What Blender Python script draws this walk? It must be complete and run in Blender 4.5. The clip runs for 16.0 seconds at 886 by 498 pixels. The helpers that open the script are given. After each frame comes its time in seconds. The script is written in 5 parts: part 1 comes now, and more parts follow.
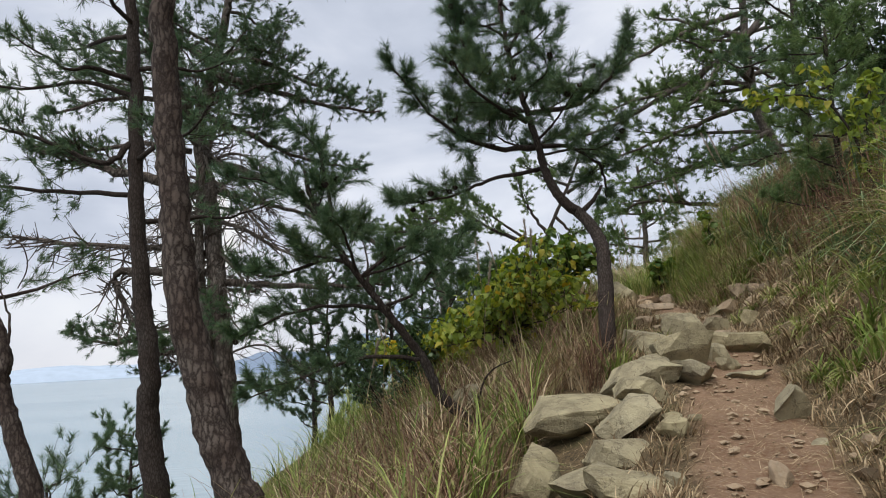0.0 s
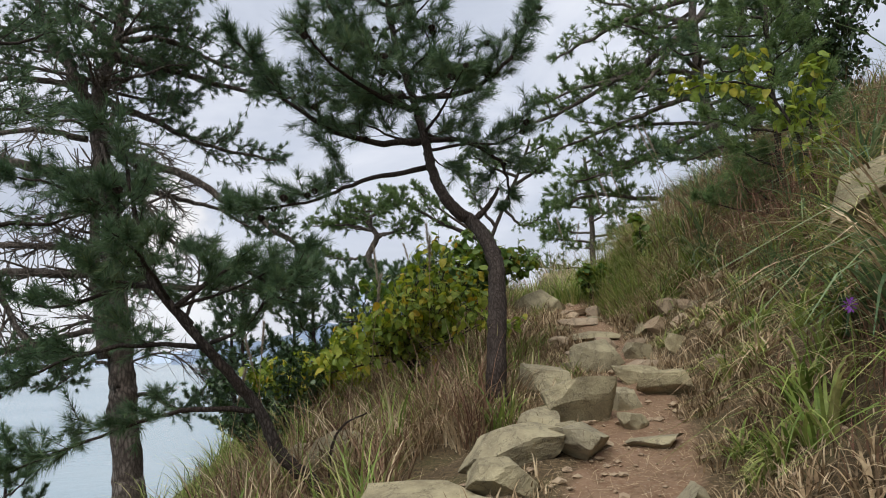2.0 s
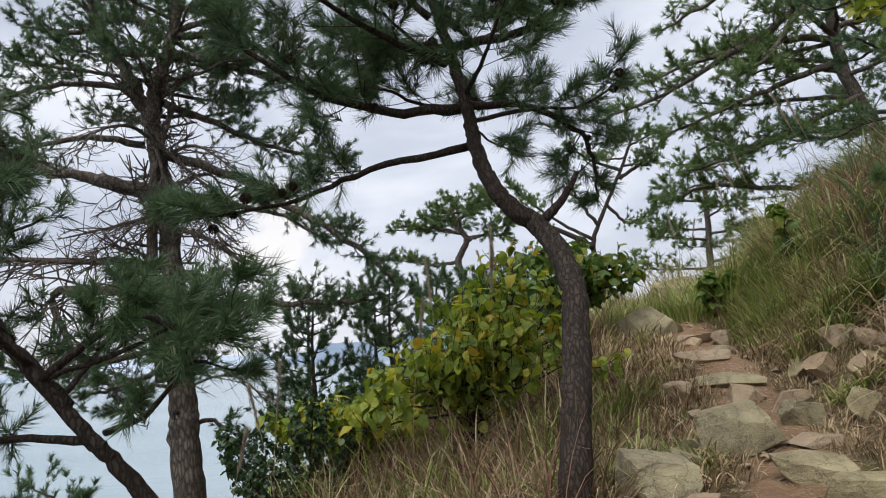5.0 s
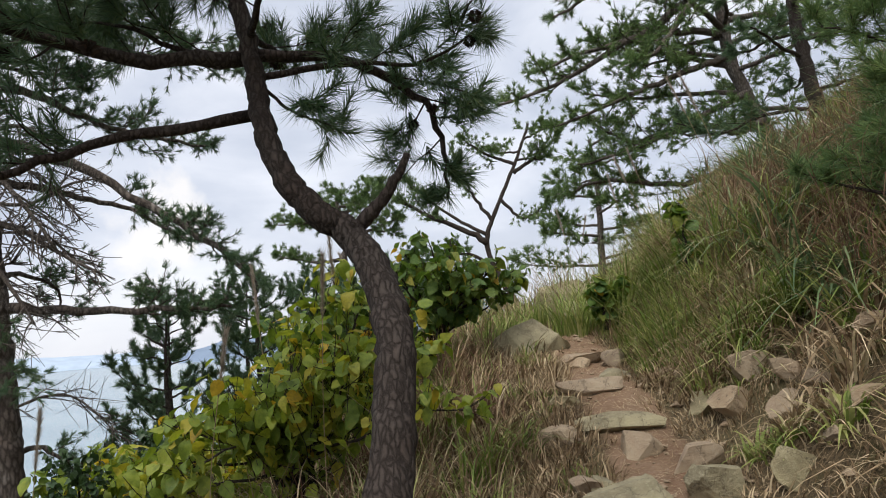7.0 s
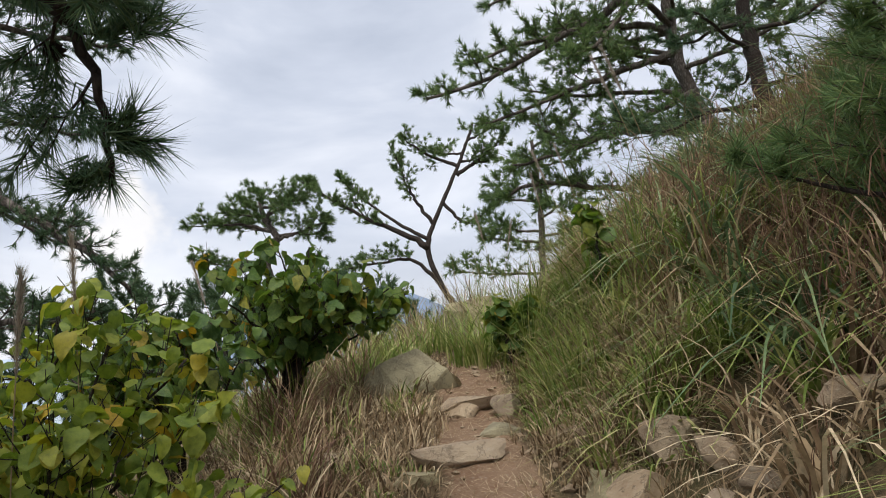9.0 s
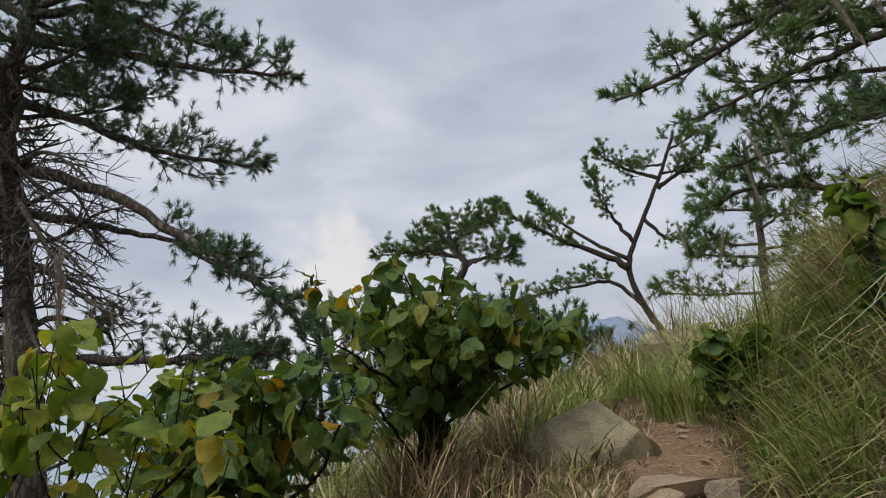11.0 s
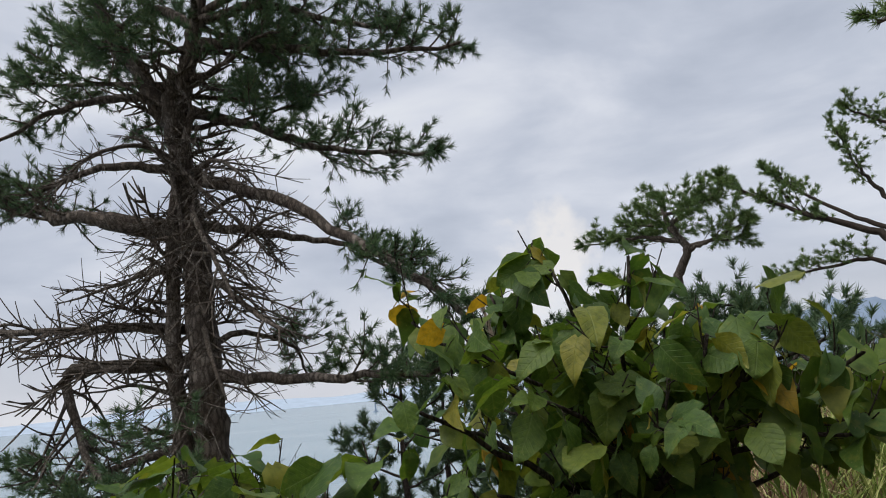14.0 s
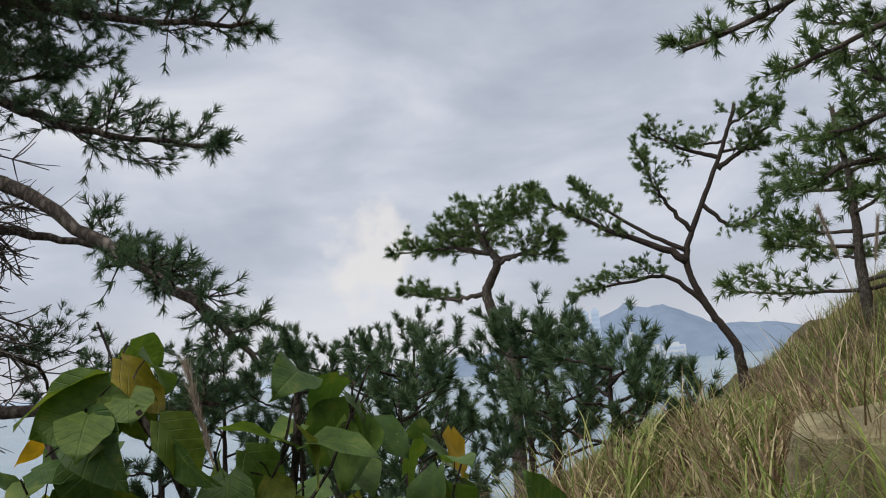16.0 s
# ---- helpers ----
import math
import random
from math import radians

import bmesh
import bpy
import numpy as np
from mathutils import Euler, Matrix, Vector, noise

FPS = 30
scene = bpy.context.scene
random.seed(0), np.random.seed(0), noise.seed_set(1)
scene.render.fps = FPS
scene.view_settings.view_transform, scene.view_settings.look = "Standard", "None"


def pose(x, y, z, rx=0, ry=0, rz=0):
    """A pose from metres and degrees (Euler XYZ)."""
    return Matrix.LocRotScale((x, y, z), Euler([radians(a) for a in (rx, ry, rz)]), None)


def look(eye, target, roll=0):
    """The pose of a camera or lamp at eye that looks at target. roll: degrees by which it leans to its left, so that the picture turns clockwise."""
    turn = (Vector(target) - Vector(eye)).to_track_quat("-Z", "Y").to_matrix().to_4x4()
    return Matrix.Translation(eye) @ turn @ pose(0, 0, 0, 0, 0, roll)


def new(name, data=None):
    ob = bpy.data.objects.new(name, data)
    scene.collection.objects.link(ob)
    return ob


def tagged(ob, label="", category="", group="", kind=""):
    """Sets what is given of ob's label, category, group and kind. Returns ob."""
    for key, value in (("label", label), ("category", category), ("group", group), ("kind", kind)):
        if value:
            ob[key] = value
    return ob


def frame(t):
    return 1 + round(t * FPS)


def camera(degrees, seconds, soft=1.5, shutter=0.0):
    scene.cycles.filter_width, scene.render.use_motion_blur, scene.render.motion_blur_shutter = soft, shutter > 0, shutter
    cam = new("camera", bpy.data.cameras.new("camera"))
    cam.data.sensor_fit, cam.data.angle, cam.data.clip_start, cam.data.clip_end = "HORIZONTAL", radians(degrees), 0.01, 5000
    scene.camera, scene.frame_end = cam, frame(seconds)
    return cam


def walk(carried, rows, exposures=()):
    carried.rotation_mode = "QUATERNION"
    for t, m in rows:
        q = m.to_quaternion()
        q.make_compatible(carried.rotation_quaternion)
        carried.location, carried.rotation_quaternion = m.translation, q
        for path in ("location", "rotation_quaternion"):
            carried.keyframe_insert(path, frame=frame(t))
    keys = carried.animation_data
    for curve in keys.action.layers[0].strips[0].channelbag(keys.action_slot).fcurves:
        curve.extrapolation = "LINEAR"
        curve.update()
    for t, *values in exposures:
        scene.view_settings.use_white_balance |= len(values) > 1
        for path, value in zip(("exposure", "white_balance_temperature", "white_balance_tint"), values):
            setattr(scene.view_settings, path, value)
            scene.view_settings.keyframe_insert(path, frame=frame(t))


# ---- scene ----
cam = camera(61.8, 16.0, soft=1.0)
METRES, EYE, TILT, LEAN, TURN = 12.0, 1.4, 8.2, 3.0, 0.0
ROWS = [
    (0.0, 0.0, 0.0, 0.0, 0.0, 0.0, 0.0),
    (0.5, 0.0222, 0.0236, 0.0022, -1.42, -0.1, 0.34),
    (1.0, 0.0343, 0.0513, 0.0002, -3.51, -0.15, 0.25),
    (1.5, 0.0491, 0.0845, 0.0056, -4.76, -0.38, 0.16),
    (2.0, 0.0707, 0.1126, 0.0199, -2.99, -0.91, -0.11),
    (2.5, 0.0742, 0.1341, 0.0182, 0.28, -0.94, -0.53),
    (3.0, 0.074, 0.1657, 0.0242, 3.7, -1.11, -0.36),
    (5.5, 0.1094, 0.324, 0.0252, 4.98, -0.73, 1.53),
    (6.0, 0.1091, 0.3545, 0.0258, 2.53, -1.37, 1.22),
    (6.5, 0.1197, 0.3826, 0.023, -0.07, -1.33, 1.08),
    (7.0, 0.139, 0.4112, 0.0315, -2.61, -1.48, 1.22),
    (7.5, 0.151, 0.4463, 0.0294, -4.76, -0.99, 0.75),
    (8.0, 0.1631, 0.4738, 0.0292, -6.41, -1.19, 0.49),
    (8.5, 0.1877, 0.5032, 0.0325, -6.95, -1.51, 0.26),
    (11.0, 0.2318, 0.6567, 0.0262, 9.59, 1.12, 2.84),
    (11.5, 0.226, 0.6833, 0.034, 13.87, 0.46, 3.32),
    (12.0, 0.2294, 0.7102, 0.0295, 17.92, 0.72, 4.29),
    (12.5, 0.2323, 0.741, 0.0335, 21.6, 0.99, 5.17),
    (13.0, 0.2222, 0.7647, 0.0287, 24.07, 1.65, 5.18),
    (13.5, 0.2147, 0.7912, 0.024, 25.46, 2.04, 5.27),
    (14.0, 0.2146, 0.8178, 0.0247, 26.43, 1.98, 6.29),
    (14.5, 0.2031, 0.8411, 0.0223, 25.24, 1.08, 7.27),
    (15.0, 0.1927, 0.8678, 0.0368, 20.48, -0.22, 6.82),
    (15.5, 0.2026, 0.9014, 0.0361, 15.63, -0.07, 5.31),
    (16.0, 0.2149, 0.9172, 0.0401, 12.73, 0.62, 4.02),
]
walk(cam, [(t, pose(0, 0, EYE, TILT, LEAN, TURN) @ pose(METRES * x, METRES * y, METRES * z, 90 + pitch, roll, yaw)) for t, x, y, z, yaw, pitch, roll in ROWS],
     exposures=[(0.0, 0.1, 6400.0, 8.5), (8.7, 0.24, 6400.0, 8.5), (11.0, -0.18, 6400.0, 8.5), (13.5, -0.16, 6400.0, 8.5), (14.5, -0.05, 6400.0, 8.5), (16.0, -0.2, 6400.0, 8.5)])

# ---- world, sun ----
SUN_EL, SUN_AZ = 58.0, 207.0
world = bpy.data.worlds.new("world")
scene.world = world
world.use_nodes = True


def node(nt, kind, links=None, **props):
    n = nt.nodes.new(kind)
    for k, v in props.items():
        setattr(n, k, v)
    for k, v in (links or {}).items():
        if isinstance(v, bpy.types.NodeSocket):
            nt.links.new(v, n.inputs[k])
        else:
            n.inputs[k].default_value = v
    return n


def ramp(nt, fac, stops):
    n = node(nt, "ShaderNodeValToRGB", {0: fac})
    cr = n.color_ramp
    while len(cr.elements) < len(stops):
        cr.elements.new(0.5)
    for e, (p, c) in zip(cr.elements, stops):
        e.position, e.color = p, (*c, 1) if len(c) == 3 else c
    return n.outputs[0]


def mix(nt, fac, a, b, blend="MIX"):
    n = node(nt, "ShaderNodeMix", data_type="RGBA", blend_type=blend)
    for i, v in ((0, fac), (6, a), (7, b)):
        if isinstance(v, bpy.types.NodeSocket):
            nt.links.new(v, n.inputs[i])
        else:
            n.inputs[i].default_value = v if i == 0 else (*v, 1)
    return n.outputs[2]


def build_sky():
    nt = world.node_tree
    nt.nodes.clear()
    co = node(nt, "ShaderNodeTexCoord").outputs["Generated"]
    sky = node(nt, "ShaderNodeTexSky", sky_type="NISHITA", sun_disc=False,
               sun_elevation=radians(SUN_EL), sun_rotation=radians(SUN_AZ))
    sky_dim = mix(nt, 1.0, sky.outputs[0], (0.085, 0.085, 0.085), "MULTIPLY")
    # flat layered stratus: the cloud pattern is squeezed in height
    mp = node(nt, "ShaderNodeMapping", {0: co, 3: (1.6, 1.6, 4.2)})
    n1 = node(nt, "ShaderNodeTexNoise", {"Vector": mp.outputs[0], "Scale": 1.7, "Detail": 7.0, "Roughness": 0.52, "Distortion": 0.3})
    cloud = ramp(nt, n1.outputs[0], [(0.3, (0.47, 0.51, 0.61)), (0.46, (0.61, 0.645, 0.745)), (0.58, (0.77, 0.79, 0.87)), (0.72, (0.90, 0.91, 0.95))])
    # paler towards the horizon
    sep = node(nt, "ShaderNodeSeparateXYZ", {0: co})
    low = ramp(nt, sep.outputs[2], [(0.0, (1, 1, 1)), (0.16, (0, 0, 0))])
    cloud = mix(nt, node(nt, "ShaderNodeMath", {0: low, 1: 0.6}, operation="MULTIPLY").outputs[0], cloud, (0.80, 0.79, 0.83))
    # one far cumulus head over the water
    aim = Vector((-0.315, 0.98, 0.165)).normalized()
    n2 = node(nt, "ShaderNodeTexNoise", {"Vector": co, "Scale": 22.0, "Detail": 5.0})
    wob = mix(nt, 0.07, co, n2.outputs[1], "LINEAR_LIGHT")
    mp2 = node(nt, "ShaderNodeVectorMath", {0: wob, 1: aim}, operation="DISTANCE")
    puff = ramp(nt, mp2.outputs["Value"], [(0.04, (1, 1, 1)), (0.075, (0, 0, 0))])
    cloud = mix(nt, node(nt, "ShaderNodeMath", {0: puff, 1: 0.75}, operation="MULTIPLY").outputs[0], cloud, (0.98, 0.93, 0.90))
    col = mix(nt, 0.93, sky_dim, cloud)
    bg = node(nt, "ShaderNodeBackground", {"Color": col, "Strength": 1.0})
    out = node(nt, "ShaderNodeOutputWorld", {0: bg.outputs[0]})


build_sky()
sun = new("sun", bpy.data.lights.new("sun", "SUN"))
sun.data.energy, sun.data.angle, sun.data.color = 3.0, radians(50), (1.0, 0.95, 0.88)
sun.matrix_world = look((-13, -25, 46), (0, 0, 0))


# ---- materials ----
def material(name, rough=0.8, spec=0.3):
    m = bpy.data.materials.new(name)
    m.use_nodes = True
    nt = m.node_tree
    b = nt.nodes["Principled BSDF"]
    b.inputs["Roughness"].default_value = rough
    b.inputs["Specular IOR Level"].default_value = spec
    return m, nt, b


def bump(nt, b, height, strength, dist):
    n = node(nt, "ShaderNodeBump", {"Height": height, "Strength": strength, "Distance": dist})
    nt.links.new(n.outputs[0], b.inputs["Normal"])


def mat_bark(name, dark, light, grey, scale=55.0, deep=0.5):
    m, nt, b = material(name, 0.9, 0.2)
    co = node(nt, "ShaderNodeTexCoord").outputs["Object"]
    warp = node(nt, "ShaderNodeTexNoise", {"Vector": co, "Scale": 900.0 / scale, "Detail": 6.0, "Roughness": 0.7})
    cw = mix(nt, 0.8 / scale, co, warp.outputs[1], "LINEAR_LIGHT")
    mp = node(nt, "ShaderNodeMapping", {0: cw, 3: (1, 1, 0.3)})
    v = node(nt, "ShaderNodeTexVoronoi", {"Vector": mp.outputs[0], "Scale": scale}, feature="DISTANCE_TO_EDGE")
    plate = ramp(nt, v.outputs[0], [(0.0, (0.05, 0.05, 0.05)), (0.22, (0.8, 0.8, 0.8)), (0.45, (1, 1, 1))])
    fine = node(nt, "ShaderNodeTexNoise", {"Vector": mp.outputs[0], "Scale": 70.0, "Detail": 6.0, "Roughness": 0.7})
    big = node(nt, "ShaderNodeTexNoise", {"Vector": co, "Scale": 3.0, "Detail": 4.0})
    body = mix(nt, ramp(nt, fine.outputs[0], [(0.3, (0, 0, 0)), (0.7, (1, 1, 1))]), dark, light)
    body = mix(nt, ramp(nt, big.outputs[0], [(0.42, (0, 0, 0)), (0.68, (0.75, 0.75, 0.75))]), body, grey)
    col = mix(nt, plate, tuple(c * deep for c in dark), body)
    nt.links.new(col, b.inputs["Base Color"])
    h = mix(nt, 0.35, plate, fine.outputs[0])
    bump(nt, b, h, 0.8, 0.014)
    return m


def mat_island(name, stops, rough, spec, transl=0.0, scale=30.0):
    """Foliage: each blade, needle or leaf takes its own tone; light passes through a little."""
    m, nt, b = material(name, rough, spec)
    g = node(nt, "ShaderNodeNewGeometry")
    co = node(nt, "ShaderNodeTexCoord").outputs["Object"]
    patch = node(nt, "ShaderNodeTexNoise", {"Vector": co, "Scale": 1.3, "Detail": 3.0})
    r = node(nt, "ShaderNodeMath", {0: g.outputs["Random Per Island"], 1: patch.outputs[0]}, operation="ADD")
    r2 = node(nt, "ShaderNodeMath", {0: r.outputs[0], 1: 0.25}, operation="SUBTRACT")
    r3 = node(nt, "ShaderNodeMath", {0: r2.outputs[0], 1: 0.68}, operation="MULTIPLY")
    base = ramp(nt, r3.outputs[0], stops)
    n = node(nt, "ShaderNodeTexNoise", {"Vector": co, "Scale": scale, "Detail": 4.0})
    var = ramp(nt, n.outputs[0], [(0.3, (0.72, 0.72, 0.72)), (0.7, (1.2, 1.2, 1.2))])
    col = mix(nt, 1.0, base, var, "MULTIPLY")
    nt.links.new(col, b.inputs["Base Color"])
    if transl:
        t = node(nt, "ShaderNodeBsdfTranslucent", {0: col})
        mx = node(nt, "ShaderNodeMixShader", {0: transl, 1: b.outputs[0], 2: t.outputs[0]})
        nt.links.new(mx.outputs[0], nt.nodes["Material Output"].inputs[0])
    return m


def mat_leaf(name, stops, obj_random):
    """Broad leaf with paler veins, blotches and pale specks."""
    m, nt, b = material(name, 0.5, 0.35)
    co = node(nt, "ShaderNodeTexCoord").outputs["Object"]
    k = 0.22 if obj_random else 1.0
    if obj_random:
        r = node(nt, "ShaderNodeObjectInfo").outputs["Random"]
    else:
        r = node(nt, "ShaderNodeNewGeometry").outputs["Random Per Island"]
    base = ramp(nt, r, stops)
    n = node(nt, "ShaderNodeTexNoise", {"Vector": co, "Scale": 22.0 * k, "Detail": 6.0, "Roughness": 0.65})
    base = mix(nt, 1.0, base, ramp(nt, n.outputs[0], [(0.3, (0.55, 0.6, 0.6)), (0.65, (1.25, 1.2, 1.1))]), "MULTIPLY")
    base = mix(nt, ramp(nt, n.outputs[0], [(0.56, (0, 0, 0)), (0.74, (0.7, 0.7, 0.7))]), base, (0.22, 0.20, 0.045))
    sp = node(nt, "ShaderNodeTexVoronoi", {"Vector": co, "Scale": 70.0 * k})
    base = mix(nt, ramp(nt, sp.outputs[0], [(0.07, (0.7, 0.7, 0.7)), (0.13, (0, 0, 0))]), base, (0.30, 0.28, 0.16))
    h = n.outputs[0]
    if obj_random:
        # midrib and side veins in the leaf's own measure
        sep = node(nt, "ShaderNodeSeparateXYZ", {0: co})
        ax = node(nt, "ShaderNodeMath", {0: sep.outputs[0]}, operation="ABSOLUTE").outputs[0]
        sl = node(nt, "ShaderNodeMath", {0: ax, 1: -0.75, 2: sep.outputs[1]}, operation="MULTIPLY_ADD").outputs[0]
        fr = node(nt, "ShaderNodeMath", {0: node(nt, "ShaderNodeMath", {0: sl, 1: 7.0}, operation="MULTIPLY").outputs[0]}, operation="FRACT").outputs[0]
        side = ramp(nt, fr, [(0.0, (1, 1, 1)), (0.1, (0, 0, 0)), (0.92, (0, 0, 0)), (1.0, (1, 1, 1))])
        rib = ramp(nt, ax, [(0.008, (1, 1, 1)), (0.02, (0, 0, 0))])
        vein = mix(nt, 1.0, side, rib, "LIGHTEN")
        base = mix(nt, node(nt, "ShaderNodeMath", {0: vein, 1: 0.2}, operation="MULTIPLY").outputs[0], base, (0.20, 0.26, 0.09))
        h = mix(nt, 0.5, n.outputs[0], vein, "SUBTRACT")
    nt.links.new(base, b.inputs["Base Color"])
    bump(nt, b, h, 0.5, 0.006)
    t = node(nt, "ShaderNodeBsdfTranslucent", {0: mix(nt, 1.0, base, (1.15, 1.1, 0.5), "MULTIPLY")})
    mx = node(nt, "ShaderNodeMixShader", {0: 0.42, 1: b.outputs[0], 2: t.outputs[0]})
    nt.links.new(mx.outputs[0], nt.nodes["Material Output"].inputs[0])
    return m


def mat_rock(name, a, c, lichen):
    m, nt, b = material(name, 0.88, 0.25)
    co = node(nt, "ShaderNodeTexCoord").outputs["Object"]
    rnd = node(nt, "ShaderNodeObjectInfo").outputs["Random"]
    big = node(nt, "ShaderNodeTexNoise", {"Vector": co, "Scale": 4.5, "Detail": 6.0, "Roughness": 0.65})
    fine = node(nt, "ShaderNodeTexNoise", {"Vector": co, "Scale": 60.0, "Detail": 6.0, "Roughness": 0.7})
    crack = node(nt, "ShaderNodeTexVoronoi", {"Vector": mix(nt, 0.25, co, big.outputs[1], "LINEAR_LIGHT"), "Scale": 4.0}, feature="DISTANCE_TO_EDGE")
    col = mix(nt, ramp(nt, big.outputs[0], [(0.35, (0, 0, 0)), (0.62, (1, 1, 1))]), a, c)
    col = mix(nt, ramp(nt, fine.outputs[0], [(0.52, (0, 0, 0)), (0.75, (0.6, 0.6, 0.6))]), col, lichen)
    col = mix(nt, node(nt, "ShaderNodeMath", {0: rnd, 1: 0.2}, operation="MULTIPLY").outputs[0], col, (0.27, 0.265, 0.25))
    col = mix(nt, ramp(nt, crack.outputs[0], [(0.0, (0.7, 0.7, 0.7)), (0.022, (0, 0, 0))]), col, (0.07, 0.055, 0.04))
    nt.links.new(col, b.inputs["Base Color"])
    h = mix(nt, 0.5, big.outputs[0], fine.outputs[0])
    bump(nt, b, h, 0.8, 0.03)
    return m


def mat_ground():
    m, nt, b = material("soil", 0.95, 0.15)
    co = node(nt, "ShaderNodeTexCoord").outputs["Object"]
    tr = node(nt, "ShaderNodeAttribute", attribute_name="trodden").outputs["Fac"]
    big = node(nt, "ShaderNodeTexNoise", {"Vector": co, "Scale": 2.2, "Detail": 6.0, "Roughness": 0.62})
    fine = node(nt, "ShaderNodeTexNoise", {"Vector": co, "Scale": 45.0, "Detail": 7.0, "Roughness": 0.72})
    peb = node(nt, "ShaderNodeTexVoronoi", {"Vector": co, "Scale": 24.0, "Randomness": 1.0})
    dirt = mix(nt, ramp(nt, big.outputs[0], [(0.35, (0, 0, 0)), (0.65, (1, 1, 1))]), (0.16, 0.088, 0.052), (0.235, 0.15, 0.095))
    dirt = mix(nt, ramp(nt, fine.outputs[0], [(0.4, (0, 0, 0)), (0.7, (0.8, 0.8, 0.8))]), dirt, (0.29, 0.205, 0.14))
    dirt = mix(nt, ramp(nt, peb.outputs[0], [(0.12, (0.5, 0.5, 0.5)), (0.2, (0, 0, 0))]), dirt, (0.33, 0.27, 0.21))
    litter = mix(nt, ramp(nt, fine.outputs[0], [(0.4, (0, 0, 0)), (0.62, (1, 1, 1))]), (0.055, 0.042, 0.025), (0.16, 0.115, 0.065))
    litter = mix(nt, ramp(nt, big.outputs[0], [(0.5, (0, 0, 0)), (0.7, (0.6, 0.6, 0.6))]), litter, (0.075, 0.085, 0.03))
    edge = node(nt, "ShaderNodeMath", {0: tr, 1: node(nt, "ShaderNodeMath", {0: big.outputs[0], 1: 0.5}, operation="SUBTRACT").outputs[0]}, operation="ADD")
    col = mix(nt, ramp(nt, edge.outputs[0], [(0.4, (0, 0, 0)), (0.62, (1, 1, 1))]), litter, dirt)
    nt.links.new(col, b.inputs["Base Color"])
    h = mix(nt, 0.4, big.outputs[0], fine.outputs[0])
    bump(nt, b, h, 0.9, 0.04)
    return m


def mat_sea():
    m, nt, b = material("sea_water", 0.22, 0.5)
    co = node(nt, "ShaderNodeTexCoord").outputs["Object"]
    mp = node(nt, "ShaderNodeMapping", {0: co, 3: (0.35, 1.0, 1.0)})
    n = node(nt, "ShaderNodeTexNoise", {"Vector": mp.outputs[0], "Scale": 0.35, "Detail": 8.0, "Roughness": 0.6})
    n2 = node(nt, "ShaderNodeTexNoise", {"Vector": mp.outputs[0], "Scale": 0.012, "Detail": 4.0})
    col = mix(nt, ramp(nt, n2.outputs[0], [(0.4, (0, 0, 0)), (0.6, (1, 1, 1))]), (0.19, 0.275, 0.32), (0.24, 0.32, 0.36))
    nt.links.new(col, b.inputs["Base Color"])
    bump(nt, b, n.outputs[0], 0.5, 0.6)
    return m


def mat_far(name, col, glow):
    """Far things with sea haze painted in as a bluish tint and faint glow."""
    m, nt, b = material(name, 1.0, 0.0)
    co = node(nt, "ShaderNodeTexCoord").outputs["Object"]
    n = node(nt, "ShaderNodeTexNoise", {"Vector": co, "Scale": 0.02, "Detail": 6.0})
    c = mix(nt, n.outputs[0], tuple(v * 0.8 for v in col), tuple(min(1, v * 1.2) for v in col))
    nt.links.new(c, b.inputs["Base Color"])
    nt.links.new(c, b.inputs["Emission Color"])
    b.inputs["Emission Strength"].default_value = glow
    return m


BARK_RED = mat_bark("reddish_pine_bark", (0.055, 0.038, 0.032), (0.14, 0.105, 0.085), (0.17, 0.145, 0.125), 28.0)
BARK_DARK = mat_bark("dark_pine_bark", (0.045, 0.034, 0.028), (0.082, 0.06, 0.05), (0.09, 0.076, 0.067), 46.0, 0.55)
BARK_GREY = mat_bark("grey_dead_bark", (0.085, 0.068, 0.055), (0.19, 0.155, 0.13), (0.27, 0.245, 0.22), 22.0)
BARK_OLD = mat_bark("old_furrowed_bark", (0.085, 0.066, 0.055), (0.21, 0.17, 0.14), (0.30, 0.265, 0.23), 13.0, 0.4)
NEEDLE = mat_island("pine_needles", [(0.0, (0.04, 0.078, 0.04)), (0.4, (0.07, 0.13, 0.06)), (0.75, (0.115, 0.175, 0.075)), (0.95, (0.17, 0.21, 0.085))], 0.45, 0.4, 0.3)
# Lighter copy of the needles, a sunlit look put into the colour.
NEEDLE_SUNLIT = mat_island("sunlit_pine_needles", [(0.0, (0.055, 0.105, 0.04)), (0.45, (0.115, 0.19, 0.062)), (0.95, (0.22, 0.28, 0.09))], 0.55, 0.3, 0.28)
CONE = mat_island("pine_cone_scales", [(0.0, (0.025, 0.018, 0.014)), (1.0, (0.07, 0.05, 0.038))], 0.8, 0.2)
GRASS_G = mat_island("green_grass", [(0.0, (0.07, 0.12, 0.022)), (0.35, (0.16, 0.23, 0.045)), (0.65, (0.30, 0.35, 0.09)), (0.85, (0.46, 0.44, 0.18)), (0.97, (0.62, 0.55, 0.32))], 0.55, 0.3, 0.3)
GRASS_D = mat_island("dry_grass", [(0.0, (0.07, 0.045, 0.028)), (0.35, (0.20, 0.135, 0.075)), (0.62, (0.42, 0.31, 0.185)), (0.95, (0.70, 0.58, 0.39))], 0.75, 0.2, 0.22)
GRASS_R = mat_island("russet_grass", [(0.0, (0.085, 0.048, 0.036)), (0.5, (0.19, 0.105, 0.07)), (0.95, (0.33, 0.21, 0.13))], 0.75, 0.2, 0.22)
